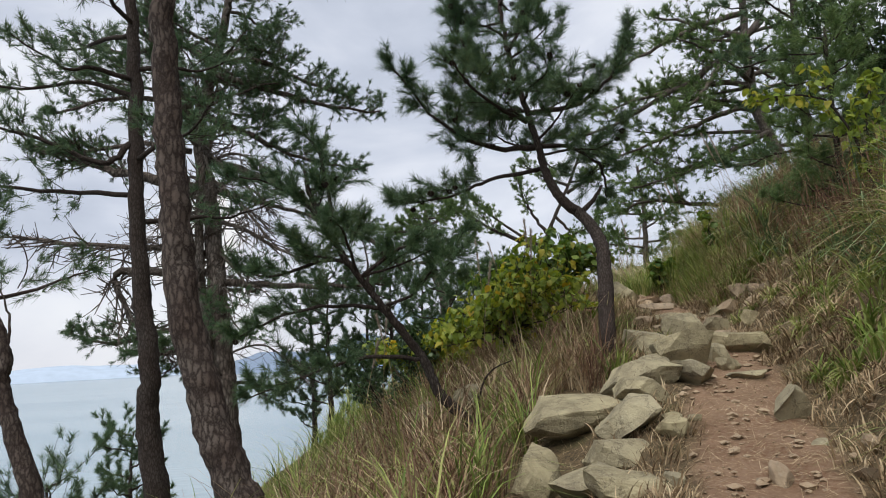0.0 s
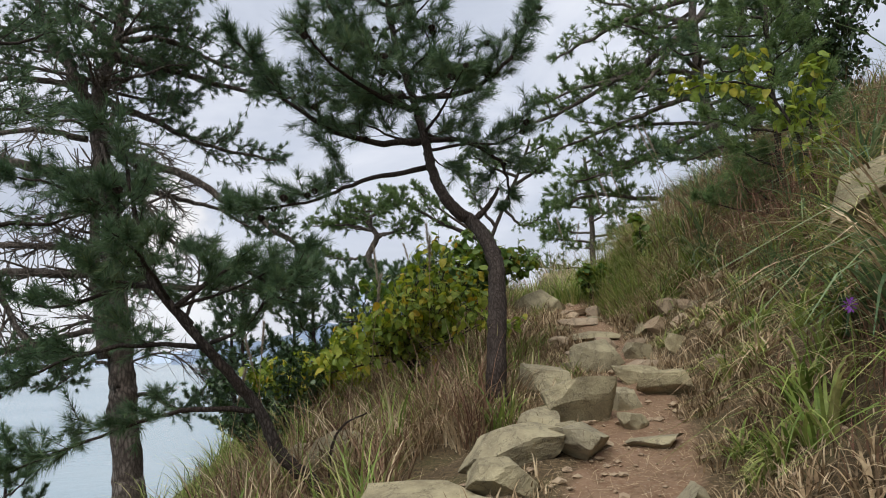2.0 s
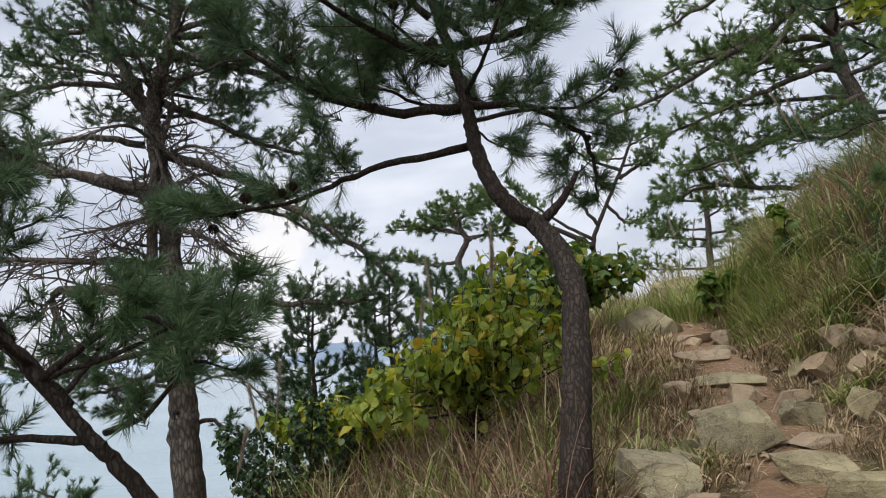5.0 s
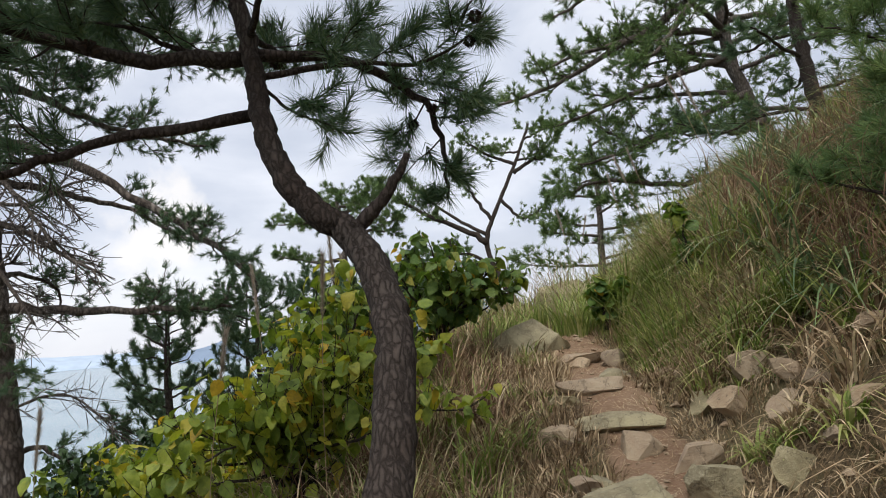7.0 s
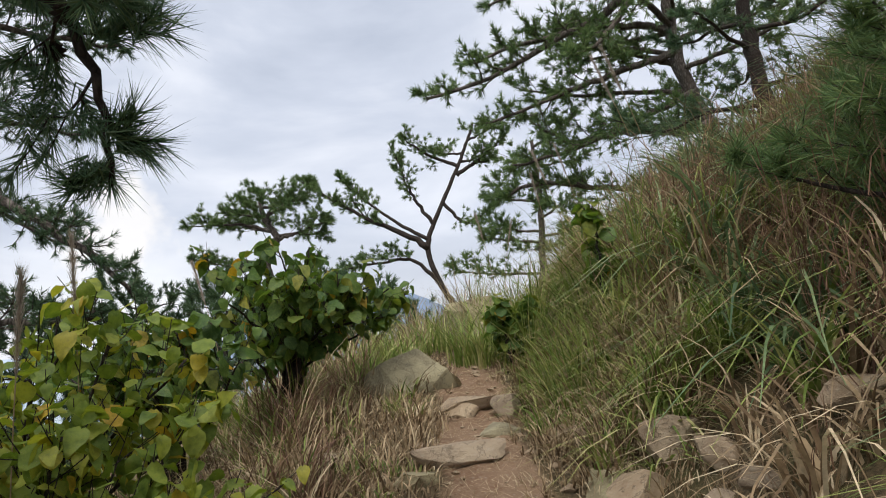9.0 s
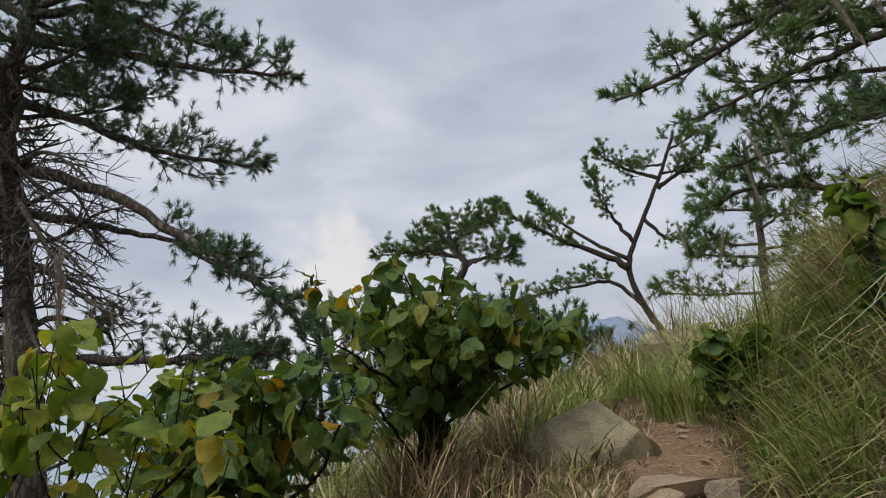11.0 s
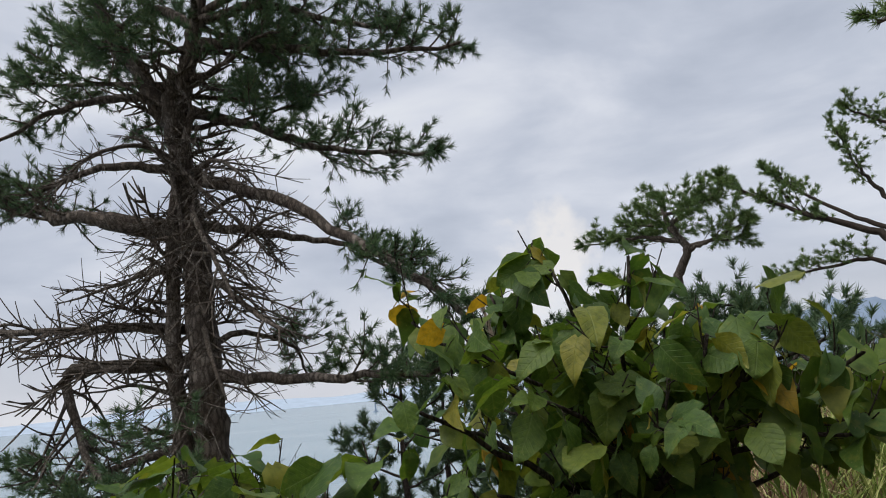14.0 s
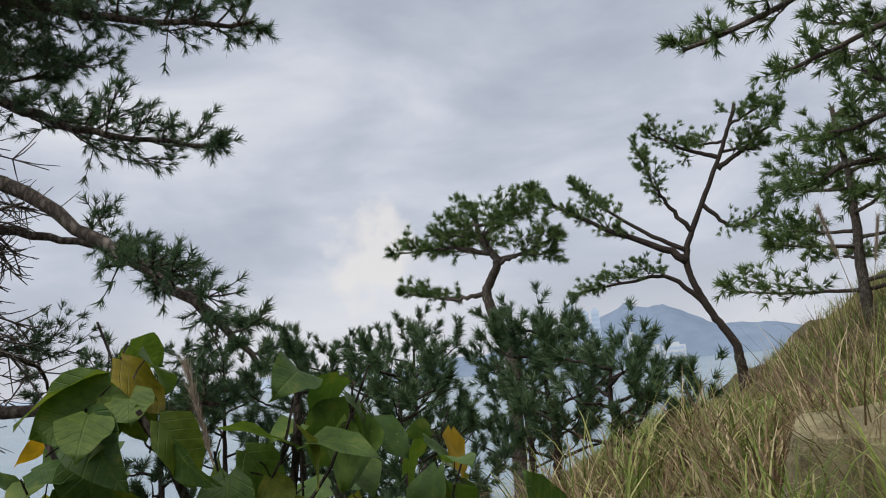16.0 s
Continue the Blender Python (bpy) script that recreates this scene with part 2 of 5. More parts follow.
GRASS_B = mat_island("blue_green_grass", [(0.0, (0.05, 0.10, 0.045)), (0.5, (0.13, 0.20, 0.085)), (0.85, (0.26, 0.32, 0.15)), (0.98, (0.48, 0.46, 0.26))], 0.5, 0.35, 0.25)
PLUME = mat_island("silvergrass_plume", [(0.0, (0.24, 0.19, 0.14)), (1.0, (0.46, 0.39, 0.31))], 0.9, 0.1, 0.3)
LEAF_STOPS = [(0.0, (0.06, 0.12, 0.03)), (0.5, (0.105, 0.18, 0.036)), (0.82, (0.14, 0.20, 0.04)), (0.94, (0.24, 0.25, 0.045)), (0.98, (0.5, 0.31, 0.03))]
LEAF_PART = mat_leaf("broad_leaf", LEAF_STOPS, True)
LEAF_MASS = mat_leaf("broad_leaf_mass", [(0.0, (0.13, 0.20, 0.034)), (0.45, (0.21, 0.285, 0.044)), (0.8, (0.33, 0.37, 0.055)), (0.94, (0.44, 0.38, 0.05)), (0.985, (0.5, 0.34, 0.035))], False)
LEAF_GREEN = mat_leaf("green_leaf_mass", LEAF_STOPS, False)
LEAF_DARK = mat_island("dark_evergreen_leaf", [(0.0, (0.02, 0.045, 0.016)), (0.6, (0.045, 0.085, 0.025)), (0.95, (0.08, 0.13, 0.035))], 0.4, 0.45, 0.2)
LEAF_YELLOW = mat_island("yellow_green_leaf", [(0.0, (0.12, 0.19, 0.025)), (0.6, (0.24, 0.30, 0.035)), (0.95, (0.42, 0.36, 0.04))], 0.5, 0.35, 0.4)
TWIG = mat_bark("shrub_twig_bark", (0.04, 0.032, 0.027), (0.09, 0.07, 0.058), (0.10, 0.085, 0.07))
ROCK = mat_rock("sandstone", (0.17, 0.14, 0.08), (0.37, 0.32, 0.19), (0.46, 0.42, 0.27))
ROCK_WARM = mat_rock("ochre_stone", (0.27, 0.19, 0.12), (0.38, 0.29, 0.19), (0.40, 0.35, 0.27))
SOIL, SEA = mat_ground(), mat_sea()
# Haze over hills, shore and towers is put into colour and glow.
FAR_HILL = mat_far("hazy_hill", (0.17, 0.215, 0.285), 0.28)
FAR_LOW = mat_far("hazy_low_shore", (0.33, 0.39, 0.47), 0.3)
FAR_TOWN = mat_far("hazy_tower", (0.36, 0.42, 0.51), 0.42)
FAR_PALE = mat_far("hazy_pale_building", (0.48, 0.50, 0.53), 0.25)
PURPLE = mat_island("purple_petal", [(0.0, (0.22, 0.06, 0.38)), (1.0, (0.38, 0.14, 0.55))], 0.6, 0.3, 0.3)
# Far windows are unlit; their glow stands in for haze.
FAR_WINDOW = mat_far("hazy_window_band", (0.30, 0.36, 0.45), 0.5)


# ---- mesh tools ----
class Geo:
    """Collects points and triangles."""

    def __init__(self):
        self.v, self.f, self.n = [], [], 0

    def add(self, v, f):
        v = np.asarray(v, dtype=np.float32).reshape(-1, 3)
        self.v.append(v)
        self.f.append(np.asarray(f, dtype=np.int32).reshape(-1, 3) + self.n)
        self.n += len(v)

    def mesh(self, name, mat, smooth=False):
        me = bpy.data.meshes.new(name)
        if self.v:
            v, f = np.concatenate(self.v), np.concatenate(self.f)
            me.vertices.add(len(v))
            me.vertices.foreach_set("co", v.ravel())
            me.loops.add(f.size)
            me.loops.foreach_set("vertex_index", f.ravel())
            me.polygons.add(len(f))
            me.polygons.foreach_set("loop_start", np.arange(0, f.size, 3, dtype=np.int32))
            me.polygons.foreach_set("use_smooth", np.full(len(f), smooth))
            me.update(calc_edges=True)
        me.materials.append(mat)
        return me


def part(name, geo, mat, parent, label="", smooth=False, kind=""):
    ob = new(name, geo.mesh(name, mat, smooth))
    ob.parent = parent
    return tagged(ob, label, kind=kind)


def unit(a):
    a = np.asarray(a, dtype=float)
    return a / np.maximum(np.linalg.norm(a, axis=-1, keepdims=True), 1e-9)


def smooth_line(pts, n):
    """n points evenly along a Catmull-Rom curve through pts."""
    p = np.asarray(pts, dtype=float)
    p = np.vstack([2 * p[0] - p[1], p, 2 * p[-1] - p[-2]])
    u = np.linspace(0, len(p) - 3 - 1e-6, n)
    i = u.astype(int)
    t = (u - i)[:, None]
    a, b, c, d = p[i], p[i + 1], p[i + 2], p[i + 3]
    return 0.5 * (2 * b + (c - a) * t + (2 * a - 5 * b + 4 * c - d) * t ** 2 + (3 * b - a - 3 * c + d) * t ** 3)


def tube(geo, line, r0, r1, sides=8, rough=0.0, rng=None, power=1.0):
    line = np.asarray(line, dtype=float)
    n = len(line)
    d = unit(np.gradient(line, axis=0))
    side = unit(np.cross(d, [0.31, 0.2, 0.93] if abs(d[0][2]) < 0.8 else [0.9, 0.3, 0.1]))
    up = np.cross(side, d)
    r = r0 + (r1 - r0) * np.linspace(0, 1, n) ** power
    a = np.arange(sides) / sides * 2 * np.pi
    rr = np.repeat(r[:, None], sides, 1)
    if rough and rng is not None:
        rr = rr * (1 + rough * rng.standard_normal((n, sides)))
    v = line[:, None] + rr[..., None] * (np.cos(a)[None, :, None] * side[:, None] + np.sin(a)[None, :, None] * up[:, None])
    i, j = np.meshgrid(np.arange(n - 1), np.arange(sides), indexing="ij")
    q = [i * sides + j, i * sides + (j + 1) % sides, (i + 1) * sides + (j + 1) % sides, (i + 1) * sides + j]
    f = np.concatenate([np.stack([q[0], q[1], q[2]], -1).reshape(-1, 3), np.stack([q[0], q[2], q[3]], -1).reshape(-1, 3)])
    v = np.vstack([v.reshape(-1, 3), line[0], line[-1]])
    k = np.arange(sides)
    f = np.vstack([f, np.stack([np.full(sides, n * sides), (k + 1) % sides, k], -1),
                   np.stack([np.full(sides, n * sides + 1), (n - 1) * sides + k, (n - 1) * sides + (k + 1) % sides], -1)])
    geo.add(v, f)


def needles(geo, tip, way, count, length, width, rng, bush=0.09):
    """Bottle-brush shoots: needles fan out round the last part of each twig."""
    tip, way = np.asarray(tip, float), unit(way)
    m = len(tip)
    if not m:
        return
    w = np.repeat(way, count, 0)
    back = rng.random((m * count, 1)) ** 1.3 * bush
    base = np.repeat(tip, count, 0) - w * back
    rad = unit(np.cross(w, rng.standard_normal((m * count, 3))))
    open_ = 0.35 + 0.75 * rng.random((m * count, 1)) + 2.5 * back
    d = unit(w + rad * open_)
    ln = length * (0.7 + 0.45 * rng.random((m * count, 1)))
    s = unit(np.cross(d, rng.standard_normal((m * count, 3)))) * width
    end = base + d * ln - np.array([0, 0, 0.08]) * ln * rng.random((m * count, 1))
    v = np.stack([base - s, base + s, end], 1).reshape(-1, 3)
    geo.add(v, np.arange(len(v)).reshape(-1, 3))


def cone_mesh(geo, at, r, rng):
    """A pine cone: rows of scales round an egg."""
    lay, per = 5, 7
    for k in range(lay):
        u = (k + 0.5) / lay
        rad = r * math.sin(math.pi * (0.15 + 0.8 * u)) * 0.9
        z = r * 1.5 * (0.5 - u)
        for j in range(per):
            a = (j + 0.5 * (k % 2)) / per * 6.283
            c, s = math.cos(a), math.sin(a)
            c2, s2 = math.cos(a + 0.42), math.sin(a + 0.42)
            c0, s0 = math.cos(a - 0.42), math.sin(a - 0.42)
            v = [(rad * 0.4 * c0, rad * 0.4 * s0, z + r * 0.2), (rad * 0.4 * c2, rad * 0.4 * s2, z + r * 0.2), (rad * 1.25 * c, rad * 1.25 * s, z), (rad * 0.5 * c, rad * 0.5 * s, z - r * 0.3)]
            geo.add(np.array(v) + at, [(0, 1, 2), (0, 2, 3), (1, 3, 2)])


def foliate(rng, line, r, start, gap, twig_len, twigs, tips, ways, shoots=3, lift=0.5, droop=0.0, fan=1.0):
    """Side twigs along a limb; returns shoots' tips and directions through the lists."""
    n = len(line)
    seg = np.linalg.norm(np.diff(line, axis=0), axis=1)
    total = seg.sum()
    cum = np.concatenate([[0], np.cumsum(seg)]) / total
    d = unit(np.gradient(line, axis=0))
    pos = start
    sgn = 1
    while pos < 1.0:
        p = np.array([np.interp(pos, cum, line[:, k]) for k in range(3)])
        w = d[min(n - 1, int(pos * (n - 1)))]
        lat = unit(np.cross(w, [0, 0, 1]) + 1e-4) * sgn
        sgn = -sgn
        taper = 0.45 + 0.75 * math.sin(math.pi * min(1, 0.25 + 0.72 * pos))
        ln = twig_len * taper * (0.6 + 0.7 * rng.random())
        go = unit(w * (0.45 + 0.4 * rng.random()) + lat * fan * (0.4 + 0.7 * rng.random()) + np.array([0, 0, lift * (rng.random() * 1.5 - 0.35) - droop]))
        bend = np.array([0, 0, 0.35 * lift - 0.8 * droop]) * ln
        mid = p + go * ln * 0.5 + rng.standard_normal(3) * ln * 0.06
        end = p + go * ln + bend + rng.standard_normal(3) * ln * 0.06
        tl = smooth_line([p, mid, end], 5)
        tube(twigs, tl, max(0.0035, r * 0.28), max(0.002, r * 0.1), 4)
        tips.append(end), ways.append(unit(end - mid + np.array([0, 0, 0.25 * lift * ln])))
        for k in range(shoots):
            u = 0.35 + 0.6 * rng.random()
            q = tl[0] + (tl[-1] - tl[0]) * u
            q = tl[int(u * 4)]
            s2 = unit(go * 0.6 + unit(rng.standard_normal(3)) * 0.8 + np.array([0, 0, 0.5 * lift - 0.6 * droop]))
            l2 = ln * (0.25 + 0.3 * rng.random())
            e2 = q + s2 * l2
            tube(twigs, [q, (q + e2) / 2 + np.array([0, 0, -0.04 * l2]), e2], max(0.003, r * 0.16), max(0.002, r * 0.08), 3)
            tips.append(e2), ways.append(s2)
            tips.append((q + e2) / 2), ways.append(unit(s2 + unit(rng.standard_normal(3)) * 0.6))
        for k in range(2, 5):
            tips.append(tl[k] - go * 0.03), ways.append(unit(go + unit(rng.standard_normal(3)) * 0.7 + np.array([0, 0, 0.4 * lift])))
        pos += gap / total * (0.7 + 0.6 * rng.random())
    tips.append(line[-1]), ways.append(d[-1])


def pine(name, label, seed, trunk, r0, r1, limbs=(), auto=(), bark=None, needle=None, count=60, nlen=0.105, width=0.0016,
         gap=0.16, twig=0.4, shoots=3, cones=0, dead=(), lift=0.5, dead_r=0.03):
    """trunk: line of places; limbs: (line, radius, where needles begin); auto: (number, from, to, length, rise, radius);
    dead: bare limbs (line, radius)."""
    rng = np.random.default_rng(seed)
    bark, needle = bark or BARK_DARK, needle or NEEDLE
    base = Vector(trunk[0])
    root = new(name)
    root.location = base
    tagged(root, label, "tree", "pines on the slope")
    off = np.array(base)
    line = smooth_line(np.array(trunk) - off, 8 * len(trunk))
    g = Geo()
    line = line + rng.standard_normal(line.shape) * r0 * 0.05
    tube(g, line, r0, r1, 20, 0.055, rng, 0.8)
    # flared foot
    foot = smooth_line([line[0] - [0, 0, 0.5], line[0], line[3]], 8)
    tube(g, foot, r0 * 1.45, r0 * 0.98, 18, 0.04, rng)
    part("trunk", g, bark, root, smooth=True)
    twigs, tips, ways = Geo(), [], []
    made = [(smooth_line(np.array(l) - off, 18), r, s) for l, r, s in limbs]
    for num, lo, hi, ln, rise, rad in auto:
        for k in range(num):
            f = lo + (hi - lo) * (k + rng.random()) / num
            i = min(len(line) - 1, int(f * (len(line) - 1)))
            a = k * 2.4 + rng.random() * 0.8
            l = ln * (0.6 + 0.6 * rng.random()) * (1.15 - 0.6 * (f - lo) / max(0.01, hi - lo))
            h = np.array([math.cos(a), math.sin(a), 0])
            p = line[i]
            made.append((smooth_line([p, p + h * l * 0.4 + [0, 0, rise * l * 0.25], p + h * l * 0.75 + [0, 0, rise * l * 0.5] + rng.standard_normal(3) * l * 0.06,
                                      p + h * l + [0, 0, rise * l]], 14), rad, 0.25))
    for l, r, s in made:
        lg = Geo()
        jit = rng.standard_normal(l.shape) * r * 0.22
        jit[0] = 0
        l = l + jit
        tube(lg, l, r, max(0.004, r * 0.25), 9, 0.05, rng)
        part("limb", lg, bark, root, smooth=True)
        foliate(rng, l, r * 0.6, s, gap, twig, twigs, tips, ways, shoots, lift)
    if not limbs or auto:
        tips.append(line[-1]), ways.append([0, 0, 1])
    bare = Geo()
    for l, r in dead:
        lg = Geo()
        l = smooth_line(np.array(l) - off, 20)
        l = l + rng.standard_normal(l.shape) * r * 0.08
        tube(lg, l, r, max(0.005, r * 0.35), 9, 0.06, rng)
        part("dead_limb", lg, BARK_GREY if bark is BARK_OLD else bark, root, smooth=True)
        if dead_r:
            foliate(rng, l, r * 0.8 + 0.02, 0.1, 0.15, twig * 1.2, bare, [], [], 7, 0.4, 0.28)
    if bare.v:
        part("dead_growth", bare, BARK_GREY, root, "tangled dead twigs", kind="stuff")
    part("twig_growth", twigs, bark, root, kind="stuff")
    crown = Geo()
    needles(crown, tips, ways, count, nlen, width, rng)
    part("crown", crown, needle, root, "tufts of long green needles", kind="stuff")
    for k in range(cones):
        cg = Geo()
        i = rng.integers(len(tips))
        at = np.array(tips[i]) - unit(ways[i]) * 0.1 + rng.standard_normal(3) * 0.02
        cone_mesh(cg, at, 0.03 + 0.01 * rng.random(), rng)
        part("pine_cone", cg, CONE, root)
    return root


# ---- ground ----
PATH_Y = [-14, 0, 1.9, 3.8, 5.9, 7.75, 9.2, 10.8, 13, 17, 24, 40, 70]
PATH_X = [-1.2, 0.1, 0.95, 1.58, 2.27, 2.8, 3.08, 3.18, 3.5, 4.6, 5.6, 5.6, 6.0]
PATH_Z = [-1.8, 0.0, 0.52, 0.81, 1.14, 1.42, 1.60, 1.92, 2.26, 2.65, 2.2, 1.0, 0.0]


def ripple(x, y):
    return (0.05 * np.sin(1.7 * x + 0.9 * y) + 0.04 * np.sin(2.9 * y - 1.3 * x + 1.0) + 0.022 * np.sin(6.1 * x + 4.3 * y)
            + 0.016 * np.sin(9.7 * y - 7.9 * x + 2.0))


def ground(x, y):
    x, y = np.asarray(x, float), np.asarray(y, float)
    off = x - np.interp(y, PATH_Y, PATH_X)
    up = np.maximum(off - 0.5, 0)
    dn = np.maximum(-off - 0.55, 0)
    rise = 0.62 * up + 0.34 * np.minimum(up, 0.6) - 0.004 * np.minimum(up, 25) ** 2 + 0.12 * np.clip(up - 0.4, 0, 1) * (np.sin(1.9 * x - 1.1 * y) + np.sin(1.3 * y + 2.3 * x + 0.7))
    fall = 0.30 * dn + 0.028 * np.minimum(dn, 40) ** 2
    fade = np.clip((np.abs(off) - 0.2) / 0.6, 0.25, 1)
    return np.interp(y, PATH_Y, PATH_Z) + rise - fall + ripple(x, y) * fade


def build_ground():
    xs = np.concatenate([np.linspace(-60, -12, 20), np.linspace(-11, -2, 46), np.arange(-1.9, 6.5, 0.085), np.linspace(6.7, 16, 40), np.linspace(17, 60, 20)])
    ys = np.concatenate([np.linspace(-40, -4, 25), np.arange(-3.8, 15.5, 0.1), np.linspace(15.8, 40, 60), np.linspace(42, 110, 24)])
    X, Yv = np.meshgrid(xs, ys)
    Z = ground(X, Yv)
    rng = np.random.default_rng(4)
    off = X - np.interp(Yv, PATH_Y, PATH_X)
    tr = np.clip(1.2 - np.abs(off) / np.where(Yv < 7, 0.5, 0.36), 0, 1)
    Z = Z + np.where((np.abs(off) < 4) & (Yv > -3) & (Yv < 16), rng.standard_normal(Z.shape) * 0.010, 0)
    far = np.clip((Yv - 45) / 40, 0, 1)
    Z = Z - far ** 1.2 * 34
    nx, ny = len(xs), len(ys)
    i, j = np.meshgrid(np.arange(ny - 1), np.arange(nx - 1), indexing="ij")
    a = i * nx + j
    f = np.concatenate([np.stack([a, a + 1, a + nx + 1], -1).reshape(-1, 3), np.stack([a, a + nx + 1, a + nx], -1).reshape(-1, 3)])
    g = Geo()
    g.add(np.stack([X, Yv, Z], -1), f)
    me = g.mesh("ground", SOIL, True)
    at = me.attributes.new("trodden", "FLOAT", "POINT")
    at.data.foreach_set("value", tr.ravel().astype(np.float32))
    tagged(new("ground", me), "reddish dirt trail through leaf litter on a steep slope", "ground", kind="structure")


build_ground()

g = Geo()
g.add([(-4500, -3000, -20), (4500, -3000, -20), (4500, 4600, -20), (-4500, 4600, -20)], [(0, 1, 2), (0, 2, 3)])
tagged(new("water", g.mesh("water", SEA)), "calm pale blue-grey sea under cloud", "sea", kind="structure")


def far_hills(name, label, mat, seed, dist, az0, az1, height, shape):
    """A ridge with depth on the far shore, from bearing az0 to az1."""
    rng = np.random.default_rng(seed)
    n = 90
    az = np.radians(np.linspace(az0, az1, n))
    u = np.linspace(0, 1, n)
    h = height * np.interp(u, *zip(*shape)) * (1 + 0.05 * np.sin(u * 37 + seed) + 0.015 * np.sin(u * 83))
    rows = []
    for k, (dd, hh) in enumerate([(0, 0), (60, 0.45), (160, 0.8), (260, 1.0), (420, 0.7), (600, 0)]):
        rows.append(np.stack([np.sin(az) * (dist + dd), np.cos(az) * (dist + dd), -20.5 + h * hh * (1 + 0.012 * rng.standard_normal(n) * (k not in (0, 5)))], -1))
    v = np.array(rows)
    i, j = np.meshgrid(np.arange(5), np.arange(n - 1), indexing="ij")
    a = i * n + j
    f = np.concatenate([np.stack([a, a + 1, a + n + 1], -1).reshape(-1, 3), np.stack([a, a + n + 1, a + n], -1).reshape(-1, 3)])
    g = Geo()
    g.add(v, f)
    tagged(new(name, g.mesh(name, mat, True)), label, "hill", kind="structure")


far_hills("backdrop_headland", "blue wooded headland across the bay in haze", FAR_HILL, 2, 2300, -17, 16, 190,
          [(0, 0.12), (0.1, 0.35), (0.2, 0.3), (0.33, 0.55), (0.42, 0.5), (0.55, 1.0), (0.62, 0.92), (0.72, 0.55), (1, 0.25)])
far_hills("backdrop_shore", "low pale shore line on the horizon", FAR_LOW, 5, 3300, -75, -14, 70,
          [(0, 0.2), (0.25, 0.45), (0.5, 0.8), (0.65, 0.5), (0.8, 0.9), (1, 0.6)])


def tower(x, y, w, d, h, mat, label):
    """A far block of flats: shaft, crown and bands of windows."""
    root = new("apartment_tower")
    root.location = (x, y, -18)
    tagged(root, label, "building", "towers on the far shore")
    def box(g, x0, x1, y0, y1, z0, z1):
        v = [(a, b, c) for a in (x0, x1) for b in (y0, y1) for c in (z0, z1)]
        g.add(v, [(0, 1, 3), (0, 3, 2), (4, 6, 7), (4, 7, 5), (0, 4, 5), (0, 5, 1), (2, 3, 7), (2, 7, 6), (1, 5, 7), (1, 7, 3), (0, 2, 6), (0, 6, 4)])
    g = Geo()
    box(g, -w / 2, w / 2, 0, d, 0, h)
    part("wall", g, mat, root)
    g = Geo()
    box(g, -w / 4, w / 4, d / 4, d * 0.75, h, h + 7)
    part("roof", g, mat, root)
    for k in range(int(h // 14)):
        g = Geo()
        box(g, -w * 0.42, w * 0.42, -0.6, 0.4, 8 + k * 14, 14 + k * 14)
        part("window", g, FAR_WINDOW, root)


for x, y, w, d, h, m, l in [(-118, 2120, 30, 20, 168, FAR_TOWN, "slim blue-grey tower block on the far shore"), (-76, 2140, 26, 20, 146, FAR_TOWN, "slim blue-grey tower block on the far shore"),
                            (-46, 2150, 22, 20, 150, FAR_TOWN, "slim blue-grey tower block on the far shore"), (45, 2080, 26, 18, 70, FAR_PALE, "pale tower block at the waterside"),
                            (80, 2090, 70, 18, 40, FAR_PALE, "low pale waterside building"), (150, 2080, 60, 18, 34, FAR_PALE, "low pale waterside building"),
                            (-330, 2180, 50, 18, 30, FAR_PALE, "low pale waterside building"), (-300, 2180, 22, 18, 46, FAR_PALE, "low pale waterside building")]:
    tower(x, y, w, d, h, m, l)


# harbour beacon out on the water, in the hill's glowing haze colour
root = tagged(new("beacon"), "small dark harbour beacon standing in the sea", "beacon")
root.location = (-560, 900, -20)
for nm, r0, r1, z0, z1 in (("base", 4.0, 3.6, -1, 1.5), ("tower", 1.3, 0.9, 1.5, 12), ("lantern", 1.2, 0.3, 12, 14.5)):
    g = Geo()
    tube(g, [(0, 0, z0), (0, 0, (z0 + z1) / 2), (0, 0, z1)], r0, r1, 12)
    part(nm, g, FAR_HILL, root)


